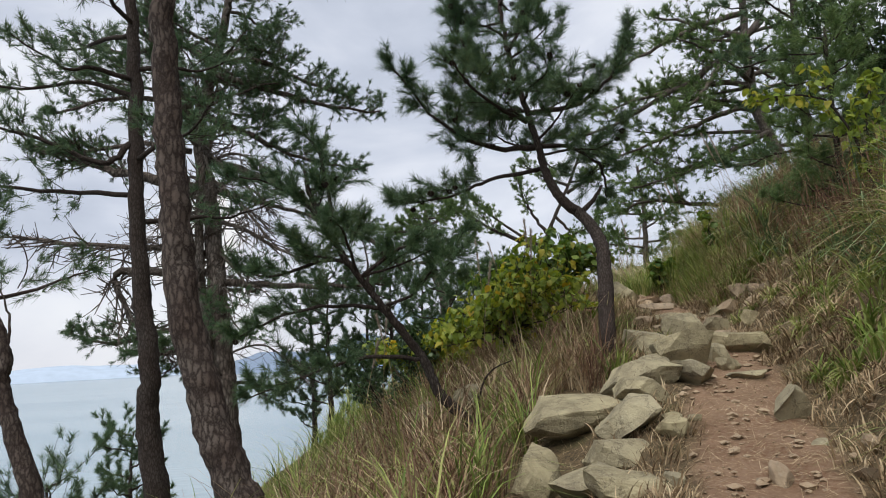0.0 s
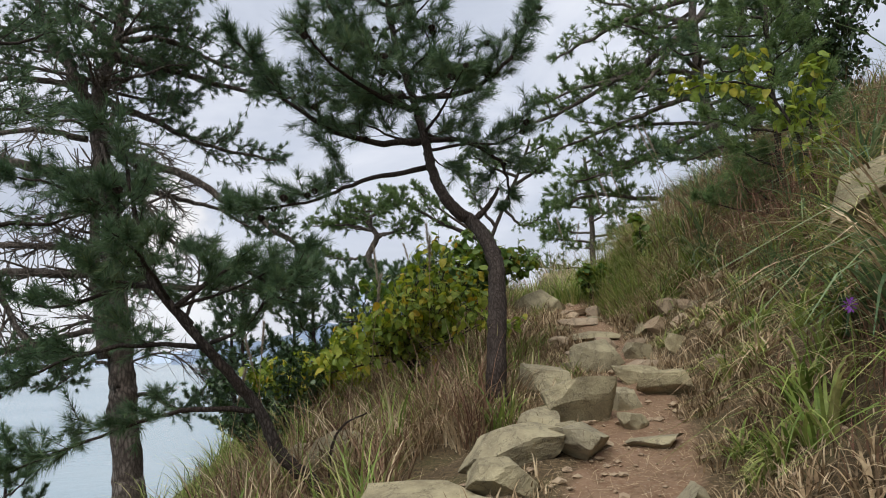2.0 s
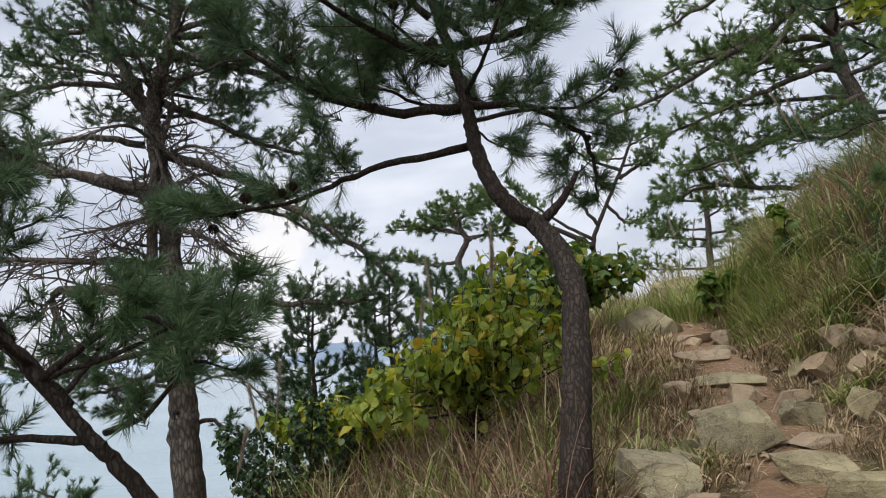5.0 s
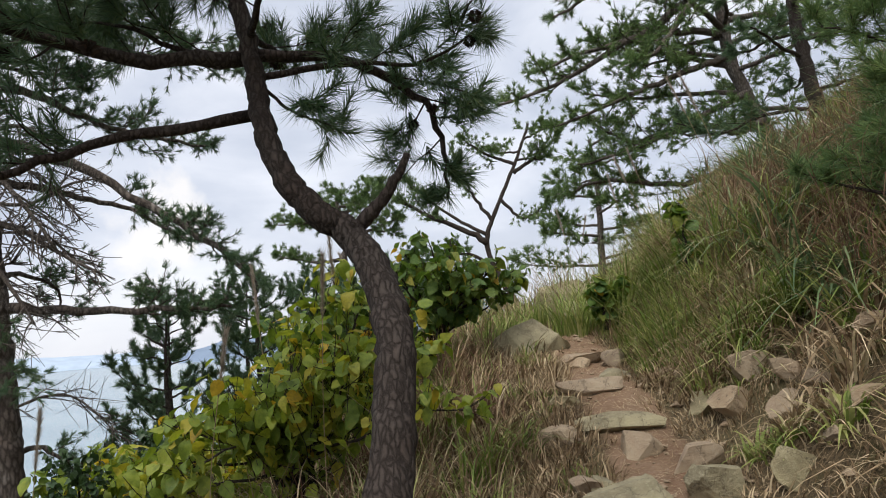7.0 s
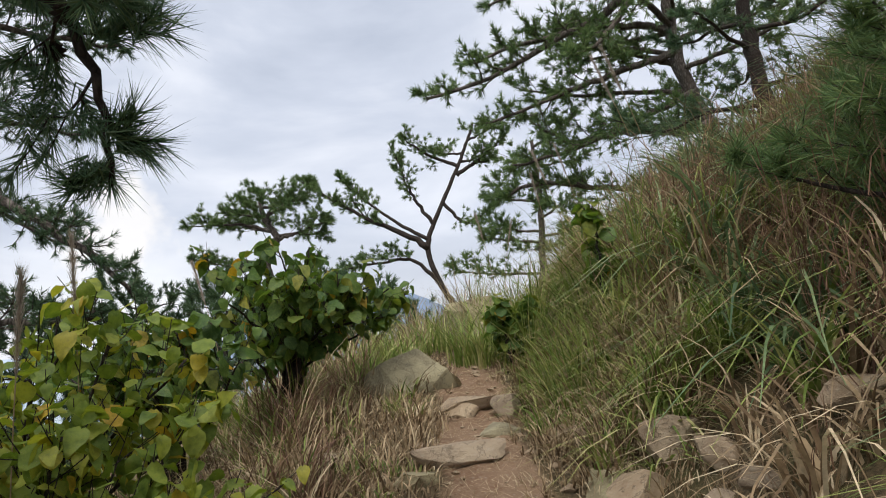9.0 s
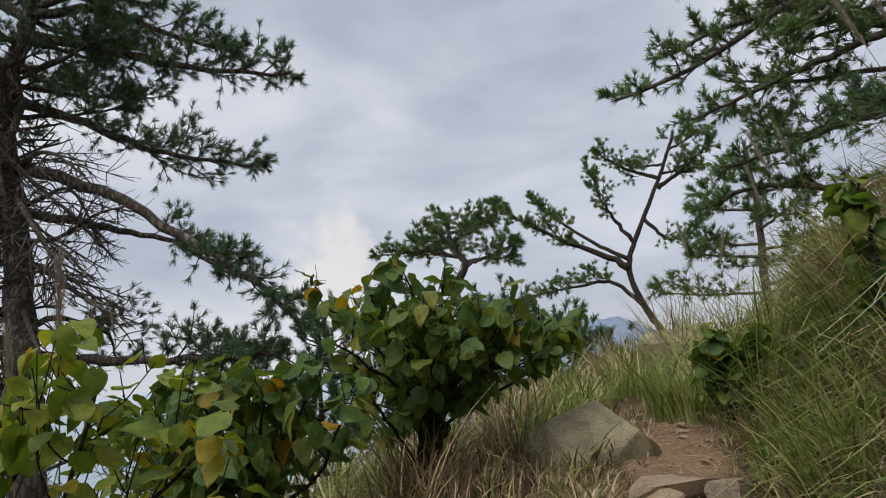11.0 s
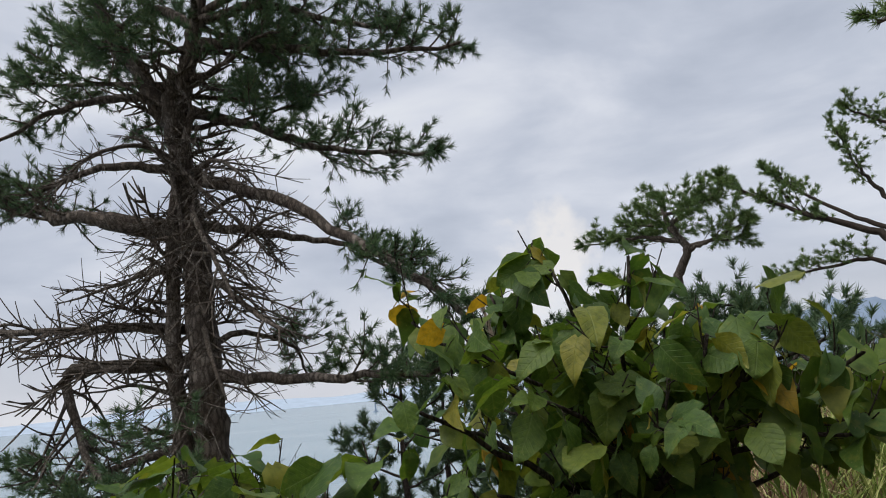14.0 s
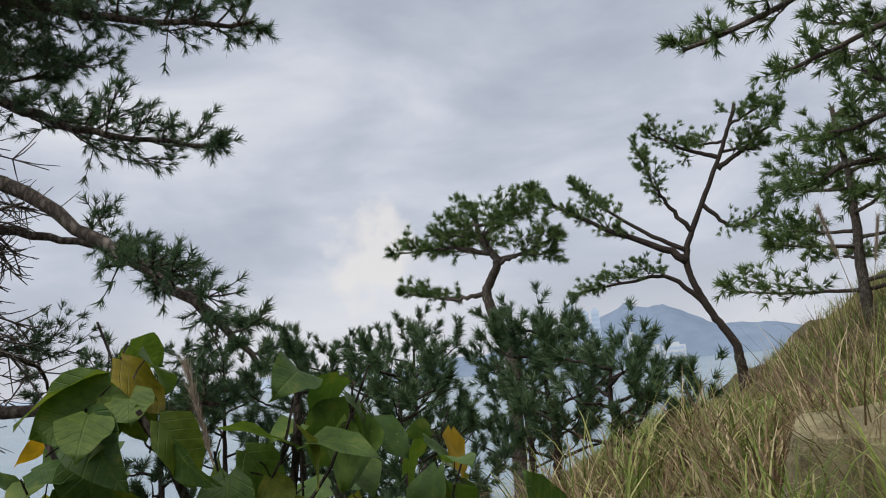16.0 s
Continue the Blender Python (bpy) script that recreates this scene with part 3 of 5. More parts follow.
# ---- pines ----
# crooked pine beside the trail
pine("crooked_pine", "crooked black pine with dark cones beside the trail", 11,
     [(1.57, 7.05, 1.0), (1.57, 7.08, 1.48), (1.63, 7.26, 2.02), (1.66, 7.38, 2.35), (1.62, 7.52, 2.60), (1.51, 7.64, 2.80), (1.36, 7.62, 2.92), (1.24, 7.66, 3.13), (1.18, 7.74, 3.38), (1.14, 7.80, 3.65), (1.05, 7.82, 4.03), (0.94, 7.85, 4.5), (0.86, 7.9, 5.05), (0.84, 7.95, 5.5)],
     0.088, 0.02,
     [([(1.11, 7.80, 3.58), (0.63, 7.60, 3.55), (0.15, 7.30, 3.71), (-0.38, 7.10, 4.31)], 0.034, 0.25),
      ([(1.15, 7.80, 3.34), (0.60, 7.60, 3.20), (0.18, 7.40, 3.01), (-0.39, 7.20, 2.89)], 0.026, 0.35),
      ([(1.13, 7.80, 3.60), (1.50, 7.98, 3.62), (1.84, 8.10, 3.46), (1.93, 8.18, 3.25), (1.93, 8.24, 3.02)], 0.028, 0.45),
      ([(1.07, 7.80, 3.97), (1.64, 7.70, 4.04), (2.01, 7.60, 4.36), (2.18, 7.60, 4.81)], 0.03, 0.3),
      ([(0.96, 7.80, 4.18), (0.57, 7.70, 4.54), (0.34, 7.60, 4.84), (0.30, 7.60, 5.23)], 0.026, 0.2),
      ([(1.04, 7.80, 3.87), (0.69, 7.40, 3.93), (0.39, 7.00, 4.04), (0.20, 6.70, 4.24)], 0.024, 0.2),
      ([(0.99, 7.80, 4.02), (0.59, 8.10, 4.08), (0.30, 8.40, 4.19)], 0.022, 0.2),
      ([(0.90, 7.80, 4.70), (1.19, 7.90, 5.20), (1.42, 7.90, 5.59)], 0.022, 0.2),
      ([(1.14, 7.80, 3.50), (1.30, 7.85, 3.36), (1.46, 7.88, 3.30)], 0.009, 0.6)],
     [(17, 0.64, 0.99, 0.82, 0.3, 0.016)], count=42, nlen=0.12, width=0.0023, gap=0.10, twig=0.36, shoots=4, cones=110,
     dead=[([(1.49, 7.68, 2.79), (1.60, 7.66, 2.87), (1.70, 7.62, 2.98), (1.76, 7.60, 3.09)], 0.036)], dead_r=0)

# big leaning trunk at the slope's edge
pine("tall_pine", "tall pine with thick scaly reddish-brown bark", 12,
     [(-1.14, 4.75, 0.04), (-1.24, 4.75, 0.43), (-1.36, 4.75, 0.73), (-1.51, 4.75, 1.23), (-1.65, 4.75, 1.81), (-1.71, 4.75, 2.59), (-1.76, 4.75, 3.29), (-1.78, 4.75, 3.89), (-1.81, 4.75, 4.95), (-1.83, 4.75, 6.46), (-1.85, 4.80, 7.67)],
     0.15, 0.05, [], [(9, 0.68, 1.0, 1.7, 0.3, 0.035)], bark=BARK_RED, count=16, width=0.004, gap=0.18, twig=0.5, shoots=4)

pine("slender_pine", "slender dark pine trunk above the water", 13,
     [(-2.94, 7.90, -0.80), (-2.97, 7.90, -0.17), (-3.11, 7.90, 0.80), (-3.09, 7.90, 1.44), (-3.18, 7.90, 2.22), (-3.25, 7.90, 3.40), (-3.27, 7.90, 4.57), (-3.32, 7.90, 5.57), (-3.38, 7.90, 6.97), (-3.37, 8.00, 8.12)],
     0.15, 0.04,
     [([(-3.25, 7.90, 3.92), (-3.53, 7.70, 3.62), (-4.04, 7.50, 3.84), (-4.74, 7.30, 4.02)], 0.04, 0.3),
      ([(-3.26, 7.90, 4.42), (-3.79, 7.80, 4.58), (-4.40, 7.60, 4.46), (-4.89, 7.40, 4.57)], 0.03, 0.3)],
     [(14, 0.5, 1.0, 1.8, 0.15, 0.03)], bark=BARK_DARK, count=20, width=0.004, gap=0.16, twig=0.5, shoots=4)

pine("bent_pine", "bent pine trunk with a bare bowed twig", 14,
     [(-3.42, 6.50, -0.48), (-3.49, 6.50, 0.21), (-3.67, 6.50, 0.83), (-3.82, 6.50, 1.31), (-3.81, 6.50, 1.63), (-3.98, 6.50, 2.04), (-4.36, 6.50, 2.55), (-4.93, 6.50, 3.37)],
     0.11, 0.03, [([(-3.85, 6.50, 1.43), (-3.77, 6.50, 1.83), (-3.87, 6.50, 2.24)], 0.02, 0.9)], [(5, 0.7, 1.0, 0.9, 0.3, 0.02)], bark=BARK_RED, count=30, width=0.003,
     dead=[([(-4.6, 6.5, 2.9), (-4.2, 6.5, 2.85), (-3.85, 6.5, 2.68), (-3.68, 6.5, 2.56), (-3.63, 6.5, 2.36), (-3.71, 6.5, 2.18)], 0.008)], dead_r=0)

pine("leaning_pine", "small leaning pine with a spreading crown over the sea", 15,
     [(0.49, 6.90, 0.38), (0.20, 6.80, 0.81), (-0.04, 6.75, 1.05), (-0.17, 6.70, 1.36), (-0.41, 6.60, 1.71), (-0.59, 6.50, 1.97), (-0.86, 6.40, 2.37), (-1.09, 6.40, 2.84), (-1.14, 6.40, 3.09)],
     0.062, 0.016,
     [([(-0.45, 6.55, 1.82), (-0.73, 6.50, 1.87), (-1.28, 6.40, 1.84), (-1.78, 6.30, 1.62)], 0.024, 0.25),
      ([(-0.17, 6.70, 1.38), (-0.63, 6.50, 1.42), (-1.08, 6.40, 1.32), (-1.69, 6.30, 1.12)], 0.022, 0.3),
      ([(-0.58, 6.50, 2.00), (-0.91, 6.50, 2.29), (-1.46, 6.50, 2.17), (-1.80, 6.50, 2.25)], 0.022, 0.2),
      ([(-0.82, 6.40, 2.33), (-1.10, 6.50, 2.74), (-1.48, 6.50, 3.01), (-1.86, 6.50, 3.11)], 0.02, 0.2),
      ([(-0.68, 6.45, 2.12), (-0.30, 6.50, 2.37), (-0.01, 6.50, 2.25), (0.27, 6.50, 2.35)], 0.02, 0.2),
      ([(-0.88, 6.40, 2.43), (-0.96, 6.40, 2.98), (-1.03, 6.40, 3.29), (-1.23, 6.40, 3.49)], 0.02, 0.2),
      ([(-0.48, 6.60, 1.87), (-0.23, 6.50, 1.95), (-0.04, 6.50, 2.15), (0.16, 6.50, 2.10)], 0.016, 0.3),
      ([(-0.72, 6.45, 2.18), (-0.76, 6.00, 2.43), (-0.81, 5.70, 2.53)], 0.016, 0.2),
      ([(-0.63, 6.50, 2.02), (-0.67, 7.00, 2.32), (-0.76, 7.40, 2.63)], 0.016, 0.2)],
     [(4, 0.6, 0.95, 0.6, 0.4, 0.014)], count=44, width=0.0023, gap=0.11, twig=0.34, shoots=4, cones=12,
     dead=[([(0.28, 6.82, 0.74), (0.31, 6.70, 1.04), (0.41, 6.60, 1.24), (0.59, 6.50, 1.33)], 0.014)], dead_r=0)

def low_limbs(num, seed, z0, z1, length, rise, radius, live):
    """Crooked limbs all round the old pine's trunk, sagging towards their ends."""
    rng = np.random.default_rng(seed)
    out = []
    for k in range(num):
        z = z0 + (z1 - z0) * (k + rng.random()) / num
        x = float(np.interp(z, [0.7, 3.1, 6.0, 7.2], [-5.22, -5.36, -5.61, -5.8]))
        a, l = k * 2.4 + rng.random(), length * rng.uniform(0.6, 1.25)
        way = np.array([math.cos(a), math.sin(a), 0])
        p = np.array([x, 17.87, z])
        line = [tuple(p), tuple(p + way * l * 0.35 + [0, 0, 0.12 * l]), tuple(p + way * l * 0.7 + rng.normal(0, 0.12, 3)), tuple(p + way * l + [0, 0, rise * l])]
        out.append((line, radius * rng.uniform(0.6, 1.3), 0.45) if live else (line, radius * rng.uniform(0.6, 1.3)))
    return out


# old pine with many dead limbs, far down the slope
pine("old_pine", "old weathered pine with tangled dead limbs above the sea", 16,
     [(-5.07, 17.87, -1.54), (-5.22, 17.87, 0.70), (-5.27, 17.87, 1.64), (-5.36, 17.87, 3.11), (-5.46, 17.87, 4.66), (-5.61, 17.87, 5.96), (-5.80, 17.87, 7.23), (-5.63, 17.87, 8.17), (-5.43, 17.87, 8.81), (-5.10, 17.87, 10.13), (-4.96, 17.87, 11.35)],
     0.33, 0.08,
     [([(-5.76, 17.87, 7.12), (-6.07, 17.63, 7.80), (-6.37, 17.39, 8.58), (-6.66, 17.07, 9.44), (-6.72, 16.67, 10.67)], 0.19, 0.55),
      ([(-5.66, 17.87, 5.60), (-6.35, 17.39, 5.83), (-7.25, 17.07, 6.09), (-9.37, 16.75, 6.71)], 0.2, 0.4),
      ([(-5.27, 17.87, 3.44), (-4.04, 17.87, 3.30), (-2.60, 17.87, 3.19), (-1.30, 17.87, 3.15)], 0.1, 0.55),
      ([(-5.53, 17.87, 6.50), (-3.95, 17.87, 5.85), (-2.58, 17.87, 4.94), (-1.47, 17.87, 4.16), (-0.87, 17.87, 3.51)], 0.11, 0.6),
      ([(-5.37, 17.87, 8.70), (-4.19, 18.27, 8.42), (-2.83, 18.67, 8.06), (-1.34, 19.07, 7.90)], 0.1, 0.15),
      ([(-5.42, 17.87, 9.04), (-4.29, 18.27, 9.16), (-3.27, 18.67, 8.73), (-2.16, 18.83, 8.37)], 0.09, 0.15),
      ([(-5.63, 17.87, 7.67), (-4.46, 18.27, 7.14), (-3.35, 18.67, 6.63), (-1.96, 19.07, 6.39)], 0.09, 0.25),
      ([(-5.41, 17.87, 5.74), (-4.36, 18.35, 5.46), (-3.43, 18.67, 5.19), (-2.26, 18.67, 4.50)], 0.08, 0.55),
      ([(-5.37, 17.87, 8.99), (-6.27, 17.87, 9.57), (-7.52, 17.87, 9.40), (-8.73, 17.87, 9.64)], 0.1, 0.2),
      ([(-6.01, 17.87, 7.86), (-6.73, 17.47, 8.01), (-7.86, 17.07, 7.86), (-8.81, 16.75, 7.49)], 0.09, 0.35),
      ([(-5.30, 17.87, 9.18), (-4.50, 18.27, 9.52), (-3.66, 18.67, 9.38)], 0.08, 0.2),
      ([(-5.98, 17.87, 6.74), (-6.85, 17.39, 6.85), (-8.14, 17.07, 6.66), (-9.11, 16.75, 6.53)], 0.08, 0.5),
      ([(-5.40, 17.87, 2.56), (-6.45, 17.55, 2.35), (-7.66, 17.31, 2.08), (-8.53, 17.07, 2.35)], 0.08, 0.4),
      ([(-5.33, 17.87, 2.23), (-5.91, 16.91, 1.85), (-6.47, 16.11, 1.71)], 0.07, 0.35)] + low_limbs(4, 161, 0.4, 4.2, 1.9, -0.22, 0.05, True),
     [(20, 0.6, 1.0, 2.3, 0.15, 0.05)], bark=BARK_OLD, needle=NEEDLE, count=30, nlen=0.14, width=0.0058, gap=0.15, twig=0.8, shoots=6,
     dead=[([(-5.53, 17.6, 1.84), (-5.7, 17.6, 3.61), (-5.7, 17.6, 5.41), (-5.51, 17.6, 6.63), (-5.2, 17.6, 7.53)], 0.14), ([(-5.45, 17.5, 6.59), (-4.81, 17.5, 5.94), (-4.19, 17.5, 5.41), (-3.81, 17.5, 4.94)], 0.04), ([(-5.54, 17.5, 5.28), (-4.62, 17.5, 5.14), (-3.89, 17.5, 5.44), (-3.39, 17.5, 5.51)], 0.04), ([(-5.48, 17.4, 6.49), (-5.28, 17.4, 5.31), (-5.62, 17.4, 4.94), (-6.19, 17.4, 4.33)], 0.04),
           ([(-5.56, 17.87, 4.15), (-6.44, 17.47, 4.27), (-8.55, 17.07, 4.44), (-9.79, 16.91, 4.65)], 0.09),
           ([(-5.44, 17.87, 3.66), (-6.43, 17.47, 3.70), (-7.52, 17.23, 3.71), (-7.40, 17.23, 3.10), (-6.99, 17.15, 2.41), (-6.27, 17.15, 1.77)], 0.11),
           ([(-5.48, 17.87, 4.96), (-4.69, 17.47, 4.69), (-3.91, 17.23, 4.19), (-3.28, 17.07, 3.84)], 0.06), ([(-5.60, 17.87, 6.09), (-4.98, 17.39, 5.58), (-4.36, 17.07, 4.92), (-3.90, 16.91, 4.27)], 0.06),
           ([(-5.55, 17.87, 5.28), (-6.28, 17.39, 4.99), (-7.09, 17.07, 4.78)], 0.05), ([(-5.67, 17.87, 6.41), (-4.78, 17.55, 6.54), (-4.00, 17.39, 6.03)], 0.05),
           ([(-5.76, 17.79, 7.21), (-5.62, 17.55, 7.77), (-5.49, 17.47, 8.12)], 0.16), ([(-5.42, 17.87, 4.32), (-4.80, 17.39, 3.66), (-4.34, 17.15, 3.08)], 0.05)] + low_limbs(8, 162, 1.6, 7.2, 1.9, -0.35, 0.04, False))

# pines on the shoulder ahead
pine("forked_pine", "wind-bent forked pine on the ridge ahead", 17,
     [(6.78, 38.00, 2.06), (6.71, 38.00, 2.71), (6.62, 38.00, 3.39), (5.88, 38.00, 4.73), (5.44, 38.00, 6.34), (6.04, 38.00, 7.93), (7.11, 38.00, 10.06), (7.83, 38.00, 11.73)], 0.19, 0.06,
     [([(5.44, 38.00, 6.34), (4.56, 38.00, 6.99), (2.59, 38.00, 7.97), (0.27, 38.00, 9.48)], 0.16, 0.3),
      ([(5.77, 38.00, 7.35), (4.89, 38.00, 8.71), (4.32, 38.00, 10.49)], 0.1, 0.35), ([(6.93, 38.00, 9.46), (8.19, 38.00, 10.30), (9.26, 38.00, 11.17)], 0.1, 0.2),
      ([(5.88, 38.00, 4.73), (4.70, 38.00, 5.86), (3.33, 38.00, 5.82), (1.50, 38.00, 5.61)], 0.1, 0.3), ([(7.08, 38.00, 9.85), (5.71, 38.00, 10.49), (4.80, 38.00, 11.17)], 0.09, 0.25),
      ([(6.20, 38.00, 8.32), (7.19, 38.00, 7.37), (8.41, 38.00, 8.01)], 0.09, 0.3), ([(5.49, 38.00, 6.71), (4.02, 38.60, 7.76), (2.47, 39.00, 9.12), (1.70, 39.00, 9.95)], 0.09, 0.5)],
     [(4, 0.85, 1.0, 1.6, 0.2, 0.06)], bark=BARK_DARK, needle=NEEDLE_SUNLIT, count=46, nlen=0.19, width=0.0075, gap=0.26, twig=0.95, shoots=6)

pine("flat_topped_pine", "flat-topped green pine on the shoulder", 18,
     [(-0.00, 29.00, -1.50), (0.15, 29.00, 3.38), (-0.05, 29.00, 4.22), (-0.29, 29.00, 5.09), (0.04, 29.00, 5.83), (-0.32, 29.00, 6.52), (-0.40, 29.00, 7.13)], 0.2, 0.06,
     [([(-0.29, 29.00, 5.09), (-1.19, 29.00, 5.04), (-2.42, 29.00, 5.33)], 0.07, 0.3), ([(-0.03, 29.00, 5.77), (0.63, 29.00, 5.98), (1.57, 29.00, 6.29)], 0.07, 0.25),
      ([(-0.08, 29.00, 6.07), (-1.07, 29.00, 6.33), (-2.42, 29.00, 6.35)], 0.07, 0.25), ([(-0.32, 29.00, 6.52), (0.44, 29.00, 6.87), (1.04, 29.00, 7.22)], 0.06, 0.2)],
     [(8, 0.7, 1.0, 1.5, 0.15, 0.05)], bark=BARK_GREY, needle=NEEDLE_SUNLIT, count=50, nlen=0.17, width=0.0062, gap=0.22, twig=0.75, shoots=6)

pine("hillside_pine", "broad pine on the hillside with a long slanting limb", 19,
     [(11.58, 23.00, 3.60), (11.46, 23.00, 5.56), (11.18, 23.00, 6.86), (10.56, 23.00, 8.64), (10.42, 23.00, 10.12), (10.48, 23.00, 12.69), (10.47, 23.00, 14.64)], 0.28, 0.08,
     [([(10.45, 23.0, 9.6), (8.6, 22.5, 9.5), (6.8, 22, 9.0), (5.2, 22, 8.5)], 0.1, 0.2), ([(10.5, 23.0, 9.0), (8.8, 22.2, 8.3), (7.2, 21.6, 7.6), (5.5, 21.5, 7.0)], 0.1, 0.2),
      ([(10.9, 23.0, 8.0), (9.2, 22.4, 7.2), (7.6, 22, 6.5), (6.0, 22, 6.1)], 0.1, 0.2), ([(10.3, 23.0, 11.0), (9.0, 21.8, 9.8), (8.0, 21.0, 8.6), (7.0, 20.6, 8.0)], 0.1, 0.25),
      ([(10.3, 23.0, 12.0), (8.6, 22.6, 11.4), (7.0, 22.4, 10.6), (5.8, 22.2, 9.9)], 0.1, 0.2), ([(11.2, 23.0, 7.2), (10.0, 21.6, 6.6), (9.0, 20.6, 6.3), (7.8, 20.0, 6.2)], 0.09, 0.2),
      ([(10.99, 23.00, 11.77), (9.28, 22.50, 10.20), (7.62, 22.00, 9.17), (6.21, 22.00, 8.40), (4.19, 22.00, 7.67)], 0.13, 0.35),
      ([(10.56, 23.00, 8.64), (9.34, 23.00, 8.97), (8.16, 23.00, 8.85)], 0.09, 0.2), ([(11.06, 23.00, 7.16), (9.14, 23.00, 7.09), (7.69, 23.00, 6.88), (6.88, 23.00, 7.32)], 0.1, 0.2),
      ([(11.29, 23.00, 6.58), (9.00, 23.00, 5.69), (6.90, 23.00, 5.93), (5.76, 23.00, 5.57)], 0.1, 0.3), ([(10.41, 23.00, 9.97), (11.84, 23.00, 9.94), (13.12, 23.00, 9.16)], 0.09, 0.2),
      ([(10.49, 23.00, 9.64), (8.92, 22.00, 10.29), (7.53, 21.40, 10.64)], 0.09, 0.2), ([(10.55, 23.00, 11.14), (8.97, 23.40, 11.89), (7.59, 23.60, 12.34)], 0.09, 0.2)],
     [(18, 0.4, 1.0, 3.2, 0.1, 0.07)], bark=BARK_GREY, needle=NEEDLE_SUNLIT, count=20, nlen=0.18, width=0.0095, gap=0.3, twig=0.95, shoots=6)

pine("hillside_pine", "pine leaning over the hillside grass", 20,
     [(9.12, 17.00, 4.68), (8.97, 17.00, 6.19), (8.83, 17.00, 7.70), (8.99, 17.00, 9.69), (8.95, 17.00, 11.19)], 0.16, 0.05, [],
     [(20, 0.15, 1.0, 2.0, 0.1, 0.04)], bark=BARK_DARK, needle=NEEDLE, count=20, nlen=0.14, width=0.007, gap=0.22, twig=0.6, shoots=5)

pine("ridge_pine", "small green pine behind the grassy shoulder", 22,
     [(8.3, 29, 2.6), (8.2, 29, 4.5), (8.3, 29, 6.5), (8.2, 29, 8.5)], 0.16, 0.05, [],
     [(16, 0.25, 1.0, 2.4, 0.12, 0.05)], bark=BARK_GREY, needle=NEEDLE_SUNLIT, count=20, nlen=0.24, width=0.014, gap=0.3, twig=0.9, shoots=4)

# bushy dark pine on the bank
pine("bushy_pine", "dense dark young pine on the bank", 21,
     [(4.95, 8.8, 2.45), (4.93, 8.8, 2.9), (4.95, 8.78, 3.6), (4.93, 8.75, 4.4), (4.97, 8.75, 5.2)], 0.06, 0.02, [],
     [(32, 0.24, 1.0, 0.68, 0.35, 0.016)], needle=NEEDLE_SUNLIT, count=26, nlen=0.12, width=0.0026, gap=0.11, twig=0.3, shoots=4)

# young pines below the trail
for k, (x, y, top) in enumerate([(-3.0, 19.2, 3.4), (-1.4, 19.8, 3.6), (0.2, 18.9, 3.4), (1.7, 20.5, 3.7), (-0.6, 22.5, 3.9), (2.5, 19.0, 3.2), (-4.0, 22.5, 3.8), (1.0, 23.5, 3.9), (-2.4, 23.5, 3.9), (-6.5, 15.5, 0.2), (-4.4, 8.2, 0.25)]):
    z = float(ground(x, y))
    h = top - z
    pine("young_pine", "young pine with upright candle shoots below the trail", 40 + k,
         [(x, y, z), (x + 0.1, y, z + h * 0.35), (x + 0.05, y, z + h * 0.7), (x + 0.1, y, top)], 0.05 + 0.012 * h, 0.012, [],
         [(int(8 + 2.2 * h), 0.25, 1.0, 1.05 if y > 12 else 0.7, 0.5, 0.022)], count=32, nlen=0.14 if y > 12 else 0.12, width=0.0065 if y > 12 else 0.003, gap=0.2, twig=0.42, shoots=3, lift=1.1)


# ---- rocks ----
def rock(x, y, sx, sy, sz, rot, seed, mat=None, label="angular grey-tan sandstone block", tilt=0.0, sink=0.25, cat="rock", name="rock", group="stones along the trail", cuts=15):
    """A lump split along flat planes, with chipped edges."""
    rng = np.random.default_rng(seed)
    bm = bmesh.new()
    bmesh.ops.create_icosphere(bm, subdivisions=4, radius=1.0)
    co = np.array([v.co[:] for v in bm.verts])
    for k in range(cuts):
        nrm = rng.standard_normal(3) * (1, 1, 0.8)
        if k == 0:
            nrm = np.array([0.12, -0.1, 1.0]) + 0.12 * rng.standard_normal(3)
        nrm = unit(nrm)
        lim = 0.33 + 0.24 * rng.random()
        d = co @ nrm
        co = co - np.maximum(d - lim, 0)[:, None] * nrm * 0.97
    rough = np.array([noise.fractal(Vector(c * 3.1 + seed), 0.8, 2.1, 4) for c in co])
    co = co * (1 + 0.045 * rough)[:, None]
    co = (co - (co.max(0) + co.min(0)) / 2) / (co.max(0) - co.min(0)) * np.array([sx, sy, sz])
    for v, c in zip(bm.verts, co):
        v.co = c
    me = bpy.data.meshes.new(name)
    bm.to_mesh(me)
    bm.free()
    me.polygons.foreach_set("use_smooth", np.zeros(len(me.polygons), dtype=bool))
    me.materials.append(mat or ROCK)
    ob = new(name, me)
    z = float(ground(x, y))
    ob.matrix_world = pose(x, y, z + sz * (0.5 - sink), tilt, rng.uniform(-6, 6), rot)
    return tagged(ob, label, cat, group)


